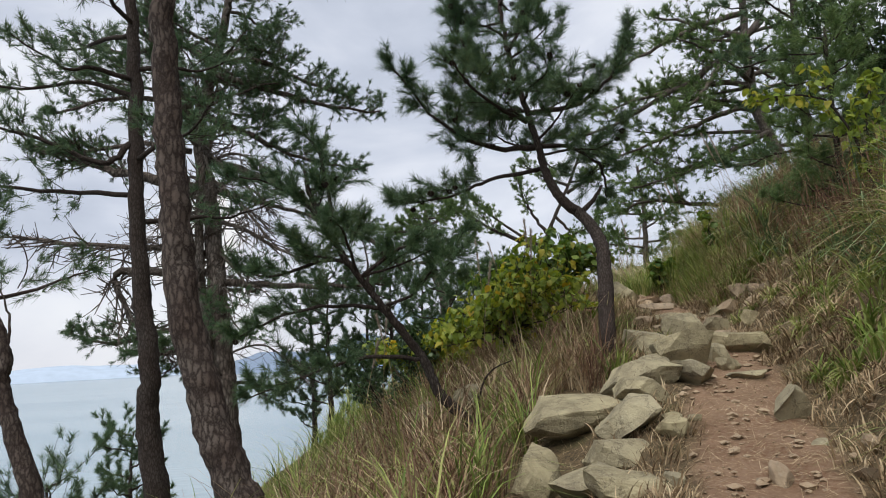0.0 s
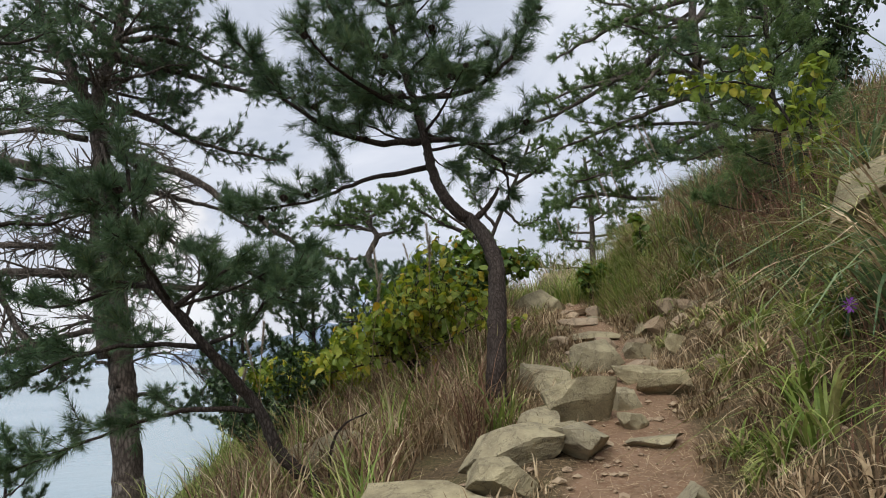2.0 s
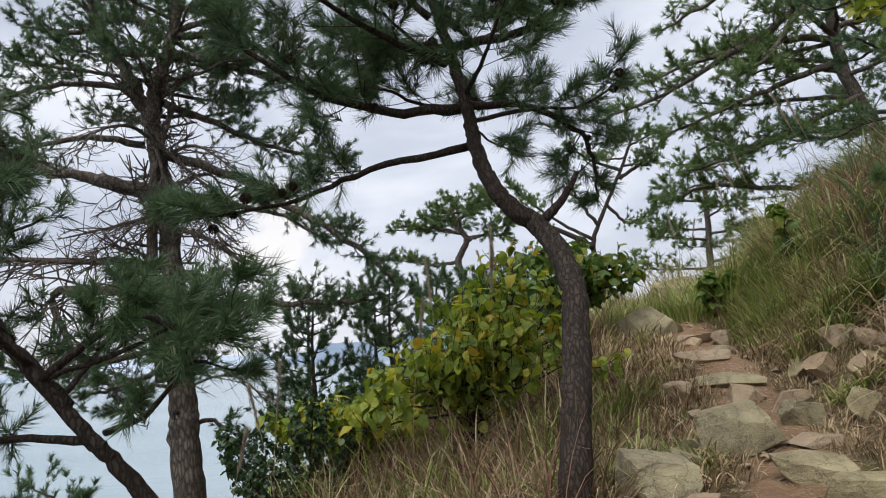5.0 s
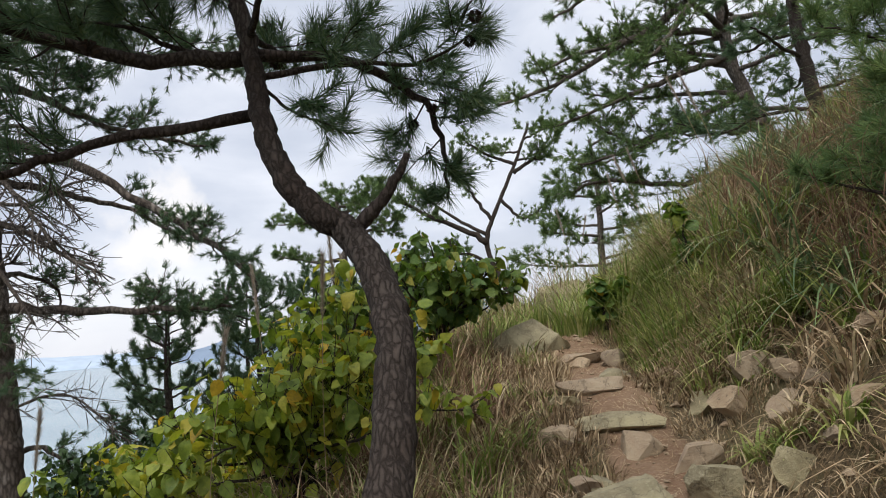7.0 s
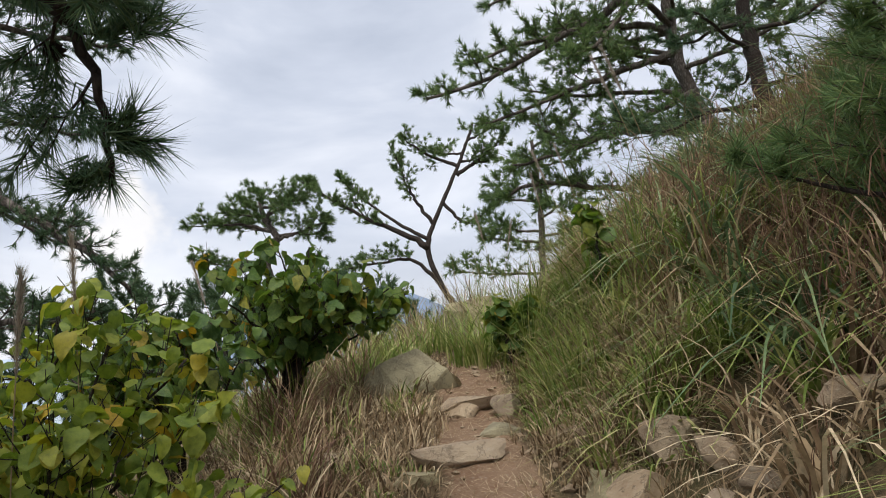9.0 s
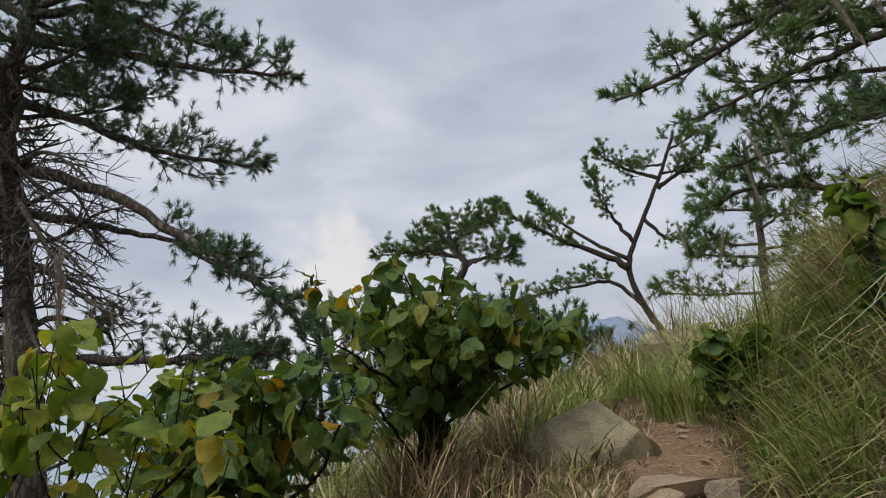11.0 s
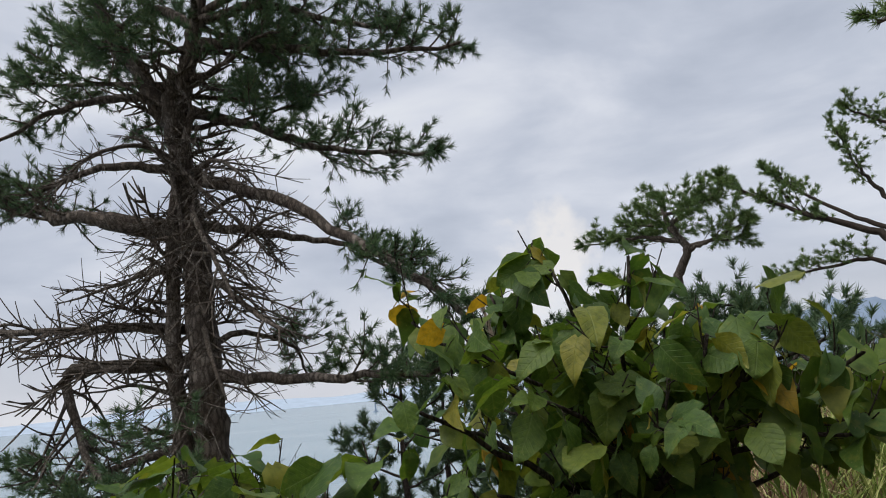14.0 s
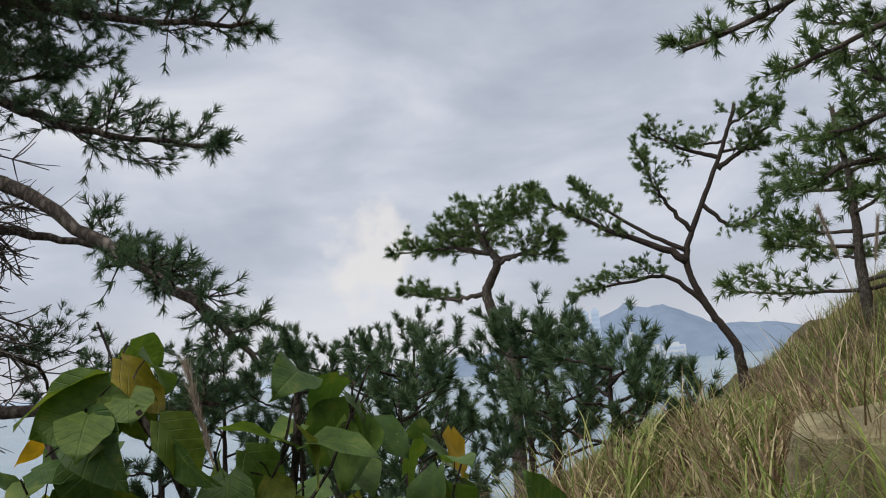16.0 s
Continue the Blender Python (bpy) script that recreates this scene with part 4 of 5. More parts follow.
SLAB = "large flat sandstone slab edging the trail"
for k, (x, y, sx, sy, sz, rot, til) in enumerate([
        (0.80, 5.05, 0.80, 0.62, 0.40, 24, 10), (1.10, 4.62, 0.46, 0.48, 0.36, -12, 6), (0.96, 4.28, 0.46, 0.40, 0.30, 8, 4), (0.50, 4.25, 0.30, 0.62, 0.36, -28, 8),
        (0.70, 3.92, 0.44, 0.36, 0.28, 30, 8), (0.84, 3.66, 0.46, 0.34, 0.24, -6, 4), (0.60, 3.25, 0.6, 0.42, 0.24, 14, 4),
        (1.46, 5.55, 0.74, 0.50, 0.34, 10, 6), (1.86, 5.52, 0.42, 0.36, 0.34, 34, 0), (1.30, 5.05, 0.44, 0.40, 0.34, -20, 4),
        (2.04, 6.32, 0.62, 0.52, 0.52, 14, -22), (1.72, 6.15, 0.36, 0.42, 0.34, -30, 14), (1.98, 7.38, 0.44, 0.38, 0.42, 8, 0), (2.58, 8.02, 0.58, 0.42, 0.48, 6, 0),
        (2.16, 8.42, 0.34, 0.26, 0.24, 15, 0), (2.86, 7.05, 0.50, 0.36, 0.36, -8, 0), (2.76, 7.42, 0.42, 0.3, 0.26, 12, 0), (2.05, 4.52, 0.34, 0.30, 0.36, 12, 0),
        (2.42, 6.66, 0.22, 0.24, 0.28, 20, 0), (2.30, 6.08, 0.24, 0.2, 0.18, 50, 0), (1.28, 4.30, 0.24, 0.26, 0.2, 10, 0), (2.3, 5.62, 0.4, 0.22, 0.1, -6, 0)]):
    rock(x, y, sx * 0.9, sy * 0.88, sz * 0.74, rot, 100 + k, tilt=til, label=SLAB if sx > 0.6 else "angular grey-tan sandstone block edging the trail")
for k, (x, y, sx, sy, sz, rot) in enumerate([(3.16, 8.5, 0.42, 0.3, 0.32, 10), (3.20, 8.86, 0.40, 0.3, 0.30, 20), (3.02, 9.25, 0.34, 0.28, 0.28, 60), (3.46, 8.3, 0.22, 0.24, 0.36, 30), (3.0, 7.98, 0.36, 0.26, 0.14, 5),
                                             (1.52, 3.48, 0.13, 0.12, 0.22, 0), (1.95, 3.95, 0.15, 0.1, 0.1, 0), (1.85, 3.4, 0.15, 0.12, 0.1, 30), (2.1, 3.75, 0.14, 0.12, 0.12, 10), (1.5, 4.6, 0.22, 0.12, 0.08, 70),
                                             (3.70, 9.5, 0.34, 0.28, 0.34, 14), (3.92, 9.62, 0.38, 0.3, 0.30, -8), (3.62, 9.8, 0.3, 0.26, 0.3, 33), (3.95, 9.2, 0.3, 0.25, 0.26, 70), (3.74, 8.92, 0.26, 0.22, 0.22, 12),
                                             (3.02, 9.66, 0.66, 0.30, 0.22, 4), (2.60, 9.55, 0.3, 0.26, 0.2, -12), (3.04, 10.48, 0.60, 0.34, 0.24, -8), (2.78, 10.2, 0.32, 0.26, 0.16, 24), (3.2, 11.5, 0.36, 0.28, 0.2, 20),
                                             (3.5, 11.35, 0.24, 0.26, 0.34, 30), (3.36, 10.9, 0.34, 0.22, 0.16, -20), (2.3, 10.8, 0.28, 0.24, 0.24, 15), (3.26, 11.6, 0.5, 0.3, 0.18, 5), (2.88, 11.5, 0.24, 0.2, 0.16, 40),
                                             (4.1, 12.0, 0.2, 0.2, 0.24, 40), (4.62, 12.4, 0.26, 0.24, 0.3, 20), (4.35, 11.6, 0.3, 0.26, 0.3, 60)]):
    rock(x, y, sx * 0.88, sy * 0.88, sz * 0.76, rot, 200 + k, ROCK_WARM if k % 3 else ROCK, "weathered ochre stone in the trail bank", sink=0.4)
for k, (x, y, sx, sy, sz, rot) in enumerate([(4.15, 13.8, 0.7, 0.6, 0.5, 15), (3.85, 14.2, 0.42, 0.36, 0.4, 35), (3.78, 13.5, 0.36, 0.3, 0.3, 60), (4.3, 13.3, 0.4, 0.34, 0.36, 10),
                                             (5.95, 9.9, 0.9, 0.8, 0.7, 20), (4.35, 6.25, 1.1, 0.8, 0.6, 40), (3.75, 14.9, 0.8, 0.7, 0.7, 0), (0.3, 7.6, 0.6, 0.5, 0.5, 20), (-0.2, 8.6, 0.6, 0.5, 0.4, 0)]):
    rock(x, y, sx, sy, sz, rot, 300 + k, label="pale weathered boulder in the hillside grass", name="boulder", cat="boulder", group="boulders", cuts=24)


rock(2.88, 12.3, 0.76, 0.5, 0.66, 15, 337, label="pale weathered boulder beside the upper trail", tilt=-16, sink=0.55, cat="boulder", name="boulder", group="boulders", cuts=24)
rngr = np.random.default_rng(77)
for k in range(26):
    y = rngr.uniform(2.6, 9.5)
    x = float(np.interp(y, PATH_Y, PATH_X)) + rngr.uniform(-0.95, -0.35)
    d = rngr.uniform(0.08, 0.2)
    rock(x, y, d * rngr.uniform(0.9, 1.5), d, d * rngr.uniform(0.5, 0.9), rngr.uniform(0, 180), 400 + k, ROCK if k % 3 else ROCK_WARM, "broken sandstone piece at the trail's edge", tilt=rngr.uniform(-15, 15))
for k in range(22):
    y = rngr.uniform(6.5, 12)
    x = float(np.interp(y, PATH_Y, PATH_X)) + rngr.uniform(0.45, 1.5)
    d = rngr.uniform(0.08, 0.2)
    rock(x, y, d * 1.3, d, d * 0.8, rngr.uniform(0, 180), 450 + k, ROCK_WARM, "broken stone fallen from the bank", tilt=rngr.uniform(-20, 20))

# loose pebbles and chips on the trail
def pebbles():
    rng = np.random.default_rng(9)
    g = Geo()
    base = np.array([(1, 0, 0), (-1, 0, 0), (0, 1, 0), (0, -1, 0), (0, 0, 1), (0, 0, -1), (0.7, 0.7, 0.5), (-0.7, 0.6, 0.5), (0.6, -0.7, 0.5), (-0.6, -0.7, 0.5)], float)
    bm = bmesh.new()
    for c in base:
        bm.verts.new(c)
    bmesh.ops.convex_hull(bm, input=bm.verts)
    bmesh.ops.triangulate(bm, faces=bm.faces)
    bm.verts.index_update()
    bv = np.array([v.co[:] for v in bm.verts])
    bf = np.array([[v.index for v in f.verts] for f in bm.faces])
    bm.free()
    for k in range(1500):
        y = rng.uniform(0.5, 13.5)
        x = np.interp(y, PATH_Y, PATH_X) + rng.normal(0, 0.42)
        s = 0.009 + 0.04 * rng.random() ** 5
        a = rng.random() * 6.28
        v = bv * (1 + 0.25 * rng.standard_normal(bv.shape)) * (s, s * 0.75, s * 0.5)
        v = np.stack([v[:, 0] * math.cos(a) - v[:, 1] * math.sin(a), v[:, 0] * math.sin(a) + v[:, 1] * math.cos(a), v[:, 2]], -1)
        g.add(v + (x, y, float(ground(x, y)) + s * 0.2), bf)
    tagged(new("pebbles", g.mesh("pebbles", ROCK_WARM)), "loose stone chips on the dirt trail", "pebbles", kind="stuff")


pebbles()


# ---- grass ----
def blades(geo, root, lean, height, width, bend, rng, seg=5):
    """Arching blades: a strip that narrows to its tip."""
    n = len(root)
    side = unit(np.cross(lean, [0, 0, 1]) + 1e-5)
    u = np.linspace(0, 1, seg + 1)
    kink = rng.normal(0, 0.22, (n, 1)) * height
    pts = []
    for k in u:
        along = lean * (0.16 * k + 0.44 * bend * k ** 2.2) * height + side * kink * k ** 2
        upz = height * (k - 0.40 * bend * k ** 2.6)
        pts.append(root + along + np.concatenate([np.zeros((n, 2)), upz], 1))
    v = []
    for k, p in zip(u, pts):
        w = width * (1 - 0.9 * k ** 1.5)
        v += [p - side * w, p + side * w]
    v = np.stack(v, 1)
    m = 2 * (seg + 1)
    f = []
    for k in range(seg):
        a = 2 * k
        f += [(a, a + 1, a + 3), (a, a + 3, a + 2)]
    f = np.array(f)[None] + (np.arange(n) * m)[:, None, None]
    geo.add(v.reshape(-1, 3), f)


def meadow(name, label, mat, seed, clumps, per, hgt, wid, spread, bend):
    rng = np.random.default_rng(seed)
    c = np.repeat(np.array(clumps), per, 0)
    n = len(c)
    a = rng.random(n) * 6.283
    rr = spread * np.sqrt(rng.random(n))
    x, y = c[:, 0] + rr * np.cos(a), c[:, 1] + rr * np.sin(a)
    root = np.stack([x, y, ground(x, y) - 0.02], -1)
    b = a + rng.normal(0, 0.7, n)
    lean = np.stack([np.cos(b), np.sin(b) - 0.15, np.zeros(n)], -1)
    h = (c[:, 2:3] * hgt) * (0.45 + 0.65 * rng.random((n, 1)))
    g = Geo()
    blades(g, root, lean, h, wid * (0.6 + 0.7 * rng.random((n, 1))), bend * (0.3 + 1.1 * rng.random((n, 1))), rng)
    tagged(new(name, g.mesh(name, mat, True)), label, "grass", kind="stuff")


def scatter(seed, num, x_off, y_rng, keep):
    """Clump places (x, y, size) beside the trail; keep: a test on offset, y and chance."""
    rng = np.random.default_rng(seed)
    out = []
    while len(out) < num:
        y = rng.uniform(*y_rng)
        o = rng.uniform(*x_off)
        x = float(np.interp(y, PATH_Y, PATH_X)) + o
        if keep(o, y, rng.random()):
            out.append((x, y, (0.45 + 0.75 * rng.random() ** 1.6) * min(1, max(0.42, (abs(o) - 0.15) / 1.2))))
    return out


BANK = lambda o, y, r: o > 0.48 and r < 1.0 / (1 + 0.18 * max(0, o - 2.5) ** 2)
SLOPE = lambda o, y, r: o < (-1.4 if y < 6.6 else -0.75)
meadow("dry_grass", "matted dead grass thatch on the bank", GRASS_D, 62, scatter(2, 600, (0.45, 6), (1.5, 19), BANK), 26, 0.42, 0.0055, 0.2, 1.7)
meadow("green_grass", "arching green silvergrass tussocks on the bank", GRASS_G, 61, scatter(1, 430, (0.5, 5.5), (1.5, 20), BANK), 42, 0.98, 0.0105, 0.09, 1.95)
meadow("dry_grass", "arching straw-coloured silvergrass tussocks on the bank", GRASS_D, 60, scatter(13, 330, (0.5, 5.5), (1.5, 19), BANK), 40, 0.92, 0.009, 0.1, 2.0)
meadow("russet_grass", "dead reddish-brown stalks on the bank", GRASS_R, 63, scatter(3, 200, (0.9, 6), (3, 17), BANK), 26, 0.9, 0.004, 0.18, 0.6)
meadow("dry_grass", "dry grass below the trail", GRASS_D, 64, scatter(4, 620, (-4, -0.65), (1.2, 18), SLOPE), 26, 0.86, 0.0065, 0.13, 1.15)
meadow("green_grass", "green grass below the trail", GRASS_G, 65, scatter(5, 680, (-5.5, -0.75), (1.2, 24), SLOPE), 26, 0.92, 0.0075, 0.11, 1.2)
meadow("ridge_grass", "long pale grass on the far shoulder", GRASS_G, 66, scatter(6, 900, (-4, 14), (17, 42), lambda o, y, r: True), 16, 1.0, 0.012, 0.5, 0.7)
meadow("ridge_grass", "long pale grass on the far shoulder", GRASS_D, 67, scatter(7, 600, (-2, 12), (15, 40), lambda o, y, r: True), 16, 1.0, 0.012, 0.5, 0.7)
meadow("trail_grass", "short dry tufts at the trail's edge", GRASS_D, 68, scatter(8, 780, (-0.9, 0.85), (2.5, 15), lambda o, y, r: abs(o) > (0.42 if y < 7.5 else 0.25)), 22, 0.4, 0.005, 0.14, 0.9)


meadow("green_grass", "tall fountain-like silvergrass tussocks by the boulders", GRASS_G, 69, [(2.55, 13.0, 0.7), (2.75, 13.4, 0.7), (2.95, 13.9, 0.75), (2.45, 13.8, 0.7), (3.3, 14.4, 0.7), (2.6, 12.6, 0.5), (3.9, 12.6, 1.1), (4.2, 13.0, 1.2), (3.5, 13.3, 0.75), (3.75, 13.15, 0.9), (3.85, 14.3, 1.0), (4.5, 14.4, 1.3), (4.0, 15.0, 1.2), (4.8, 13.4, 1.3), (5.1, 15.2, 1.3), (4.4, 15.8, 1.2), (3.6, 13.1, 0.8), (4.0, 11.6, 1.0), (4.4, 12.2, 1.2), (3.9, 10.9, 0.8)], 90, 0.95, 0.007, 0.2, 1.0)
meadow("dry_grass", "tall straw-coloured silvergrass tussocks by the boulders", GRASS_D, 70, [(3.75, 14.9, 1.2), (4.3, 14.6, 1.3), (4.7, 15.0, 1.3), (4.1, 15.6, 1.2), (5.0, 14.2, 1.2), (3.9, 16.2, 1.1), (4.6, 12.8, 1.1), (3.4, 15.4, 1.0)], 90, 0.95, 0.0055, 0.2, 1.0)


meadow("green_grass", "long green grass on the shoulder beyond the boulders", GRASS_G, 72, scatter(9, 380, (-1.2, 5.5), (14.3, 21), lambda o, y, r: True), 22, 0.9, 0.011, 0.16, 0.95)
meadow("russet_grass", "dead russet stalks on the shoulder beyond the boulders", GRASS_R, 73, scatter(10, 130, (-0.5, 5.5), (14, 20), lambda o, y, r: True), 22, 0.9, 0.009, 0.2, 0.7)


rngt = np.random.default_rng(74)
TUSSOCKS = []
for k in range(190):
    y = rngt.uniform(3.5, 17)
    TUSSOCKS.append((float(np.interp(y, PATH_Y, PATH_X)) + rngt.uniform(1.25, 4.0), y, rngt.uniform(0.6, 1.3)))
meadow("green_grass", "tall broad-bladed blue-green silvergrass tussocks on the hillside", GRASS_B, 75, TUSSOCKS[:125], 38, 1.1, 0.015, 0.09, 1.85)
meadow("dry_grass", "tall dead silvergrass tussocks on the hillside", GRASS_D, 76, TUSSOCKS[125:], 44, 1.05, 0.0105, 0.1, 1.8)


def thicket(name, label, seed, clumps, stems, hgt):
    """Dead twiggy brush: thin crooked stems, each with side twigs."""
    rng = np.random.default_rng(seed)
    c = np.repeat(np.array(clumps), stems, 0)
    n = len(c)
    a = rng.random(n) * 6.283
    rr = 0.38 * np.sqrt(rng.random(n))
    x, y = c[:, 0] + rr * np.cos(a), c[:, 1] + rr * np.sin(a)
    root = np.stack([x, y, ground(x, y) - 0.02], -1)
    b = a + rng.normal(0, 0.9, n)
    lean = np.stack([np.cos(b), np.sin(b), np.zeros(n)], -1)
    h = c[:, 2:3] * hgt * (0.5 + 0.6 * rng.random((n, 1)))
    g = Geo()
    blades(g, root, lean, h, 0.0034, 0.35 * rng.random((n, 1)), rng, 4)
    for k in range(4):
        f = 0.25 + 0.6 * rng.random((n, 1))
        b2 = b + rng.normal(0, 1.4, n)
        way = np.stack([np.cos(b2), np.sin(b2), np.zeros(n)], -1)
        blades(g, root + lean * 0.18 * f * h + np.concatenate([np.zeros((n, 2)), f * h], 1), way, h * 0.36 * (0.6 + 0.6 * rng.random((n, 1))), 0.0022, 0.7 + 0.6 * rng.random((n, 1)), rng, 3)
    tagged(new(name, g.mesh(name, GRASS_R, True)), label, "brush", kind="stuff")


BRUSH = [(float(np.interp(y, PATH_Y, PATH_X)) + rngt.uniform(1.3, 3.4), y, rngt.uniform(0.7, 1.15)) for y in rngt.uniform(6.5, 12.0, 60)]
thicket("dead_brush", "tangled reddish-brown dead brush on the bank", 79, BRUSH, 34, 1.0)


meadow("dry_grass", "dry tufts spilling over the stones at the foot of the bank", GRASS_D, 57, scatter(14, 170, (0.42, 1.3), (9.9, 13.4), lambda o, y, r: True), 34, 1.0, 0.006, 0.12, 1.5)
meadow("green_grass", "green tufts spilling over the stones at the foot of the bank", GRASS_G, 58, scatter(15, 140, (0.42, 1.3), (9.9, 13.4), lambda o, y, r: True), 34, 1.1, 0.008, 0.1, 1.45)
meadow("russet_grass", "dead russet stalks below the trail", GRASS_R, 59, scatter(16, 330, (-4, -0.7), (1.2, 14), SLOPE), 26, 0.85, 0.005, 0.15, 0.9)
meadow("dry_grass", "matted dry grass beside the upper trail", GRASS_D, 77, scatter(11, 260, (-1.9, -0.32), (6.5, 13), lambda o, y, r: True), 24, 0.6, 0.0065, 0.14, 1.1)
meadow("green_grass", "green tufts beside the upper trail", GRASS_G, 78, scatter(12, 70, (-1.9, -0.4), (7.5, 13.5), lambda o, y, r: True), 24, 0.55, 0.0075, 0.1, 1.0)


def litter():
    """Fallen brown pine needles and straws lying on the trail."""
    rng = np.random.default_rng(71)
    n = 16000
    y = rng.uniform(0.5, 14, n)
    x = np.interp(y, PATH_Y, PATH_X) + rng.normal(0, 0.65, n)
    a = rng.random(n) * 6.283
    ln = 0.03 + 0.08 * rng.random(n)
    d = np.stack([np.cos(a), np.sin(a)], -1) * ln[:, None]
    s = np.stack([-np.sin(a), np.cos(a)], -1) * 0.0014
    def at(dx, lift):
        px, py = x + dx[:, 0], y + dx[:, 1]
        return np.stack([px, py, ground(px, py) + lift], -1)
    v = np.stack([at(-d - s, 0.012), at(-d + s, 0.012), at(d, 0.018)], 1)
    g = Geo()
    g.add(v.reshape(-1, 3), np.arange(3 * n).reshape(-1, 3))
    tagged(new("needle_litter", g.mesh("needle_litter", GRASS_D)), "fallen pine needles and straw on the trail", "litter", kind="stuff")


litter()


def plume(x, y, h, lean, seed):
    """A silvergrass stalk with a feathery seed head."""
    rng = np.random.default_rng(seed)
    root = new("silvergrass_plume")
    z = float(ground(x, y))
    root.location = (x, y, z)
    tagged(root, "pale feathery silvergrass seed head on a thin stalk", "grass", "silvergrass plumes")
    line = smooth_line([(0, 0, 0), (lean[0] * 0.2, lean[1] * 0.2, h * 0.5), (lean[0], lean[1], h)], 14)
    g = Geo()
    tube(g, line, 0.004, 0.002, 5)
    part("stalk", g, GRASS_D, root)
    head = Geo()
    n = 420
    u = rng.random(n) ** 0.8
    p = np.array([line[-1] - (line[-1] - line[-4]) * (1 - k) for k in u])
    d = unit(unit(line[-1] - line[-3]) * 1.6 + unit(rng.standard_normal((n, 3))) * 0.55 + np.array(lean + (-0.4,)) * 0.3)
    ln = 0.05 + 0.05 * rng.random((n, 1))
    s = unit(np.cross(d, rng.standard_normal((n, 3)))) * 0.0016
    head.add(np.stack([p - s, p + s, p + d * ln], 1).reshape(-1, 3), np.arange(3 * n).reshape(-1, 3))
    part("seed_head", head, PLUME, root, kind="stuff")


for k, (x, y, h, lean) in enumerate([(1.15, 9.4, 1.75, (0.06, 0.0)), (1.25, 9.9, 1.9, (-0.05, 0.05)), (0.5, 9.2, 1.6, (0.15, 0.0)), (-0.6, 9.3, 1.5, (-0.2, 0.0)), (-0.8, 9.8, 1.7, (0.1, 0.0)), (-1.0, 9.2, 1.4, (0.2, 0)),
                                     (5.0, 12.0, 1.7, (-0.35, 0)), (5.3, 13, 1.8, (-0.4, 0)), (4.8, 14, 1.6, (-0.3, 0.1)), (5.0, 15.5, 1.7, (-0.2, 0)), (5.6, 16, 1.8, (-0.3, 0)), (1.2, 13.6, 1.7, (-0.25, 0)), (4.4, 16.5, 1.6, (-0.2, 0)), (4.7, 17.5, 1.6, (0.2, 0)),
                                     (0.63, 10.5, 1.95, (-0.08, 0.0))]):
    plume(x, y, h, lean, 500 + k)


# ---- broad-leaved shrubs ----
def leaf_shape(length, wide, fold, curl, sharp, seg=6):
    """A pointed, slightly heart-shaped blade folded along its midrib, hanging from its stalk."""
    g = Geo()
    u = np.linspace(0, 1, seg + 1)
    w = wide * np.sin(np.pi * np.clip(u * 0.93 + 0.07, 0, 1) ** 0.72) ** sharp
    w[-1] = 0.0
    w[0] = wide * 0.25
    y = u * length
    z = -curl * u ** 2 * length
    wave = 0.09 * length * np.sin(u * 11)
    mid = np.stack([np.zeros_like(u), y, z], -1)
    lft = np.stack([-w, y - 0.10 * length * (u < 0.12), z + fold * w + wave * 0.5], -1)
    rgt = np.stack([w, y - 0.10 * length * (u < 0.12), z + fold * w - wave * 0.5], -1)
    v = np.stack([lft, mid, rgt], 1).reshape(-1, 3)
    f = []
    for k in range(seg):
        a = 3 * k
        f += [(a, a + 1, a + 4), (a, a + 4, a + 3), (a + 1, a + 2, a + 5), (a + 1, a + 5, a + 4)]
    return v, np.array(f)


LEAVES = [leaf_shape(1.0, 0.42, 0.12, 0.25, 0.75), leaf_shape(1.0, 0.38, 0.28, 0.45, 0.8), leaf_shape(1.0, 0.46, -0.08, 0.15, 0.7), leaf_shape(1.0, 0.36, 0.2, 0.6, 0.85)]


def leaf_frame(at, way, size, rng):
    """A leaf hangs outward and down from the twig's end."""
    d = unit(np.array(way) * 0.8 + rng.standard_normal(3) * 0.45 + np.array([0, 0, -0.8]))
    up = unit(np.array([0, 0, 1.0]) + rng.standard_normal(3) * 0.45)
    x = unit(np.cross(d, up))
    z = np.cross(x, d)
    m = np.eye(4)
    m[:3, 0], m[:3, 1], m[:3, 2], m[:3, 3] = x * size, d * size, z * size, at
    return Matrix(m.tolist())


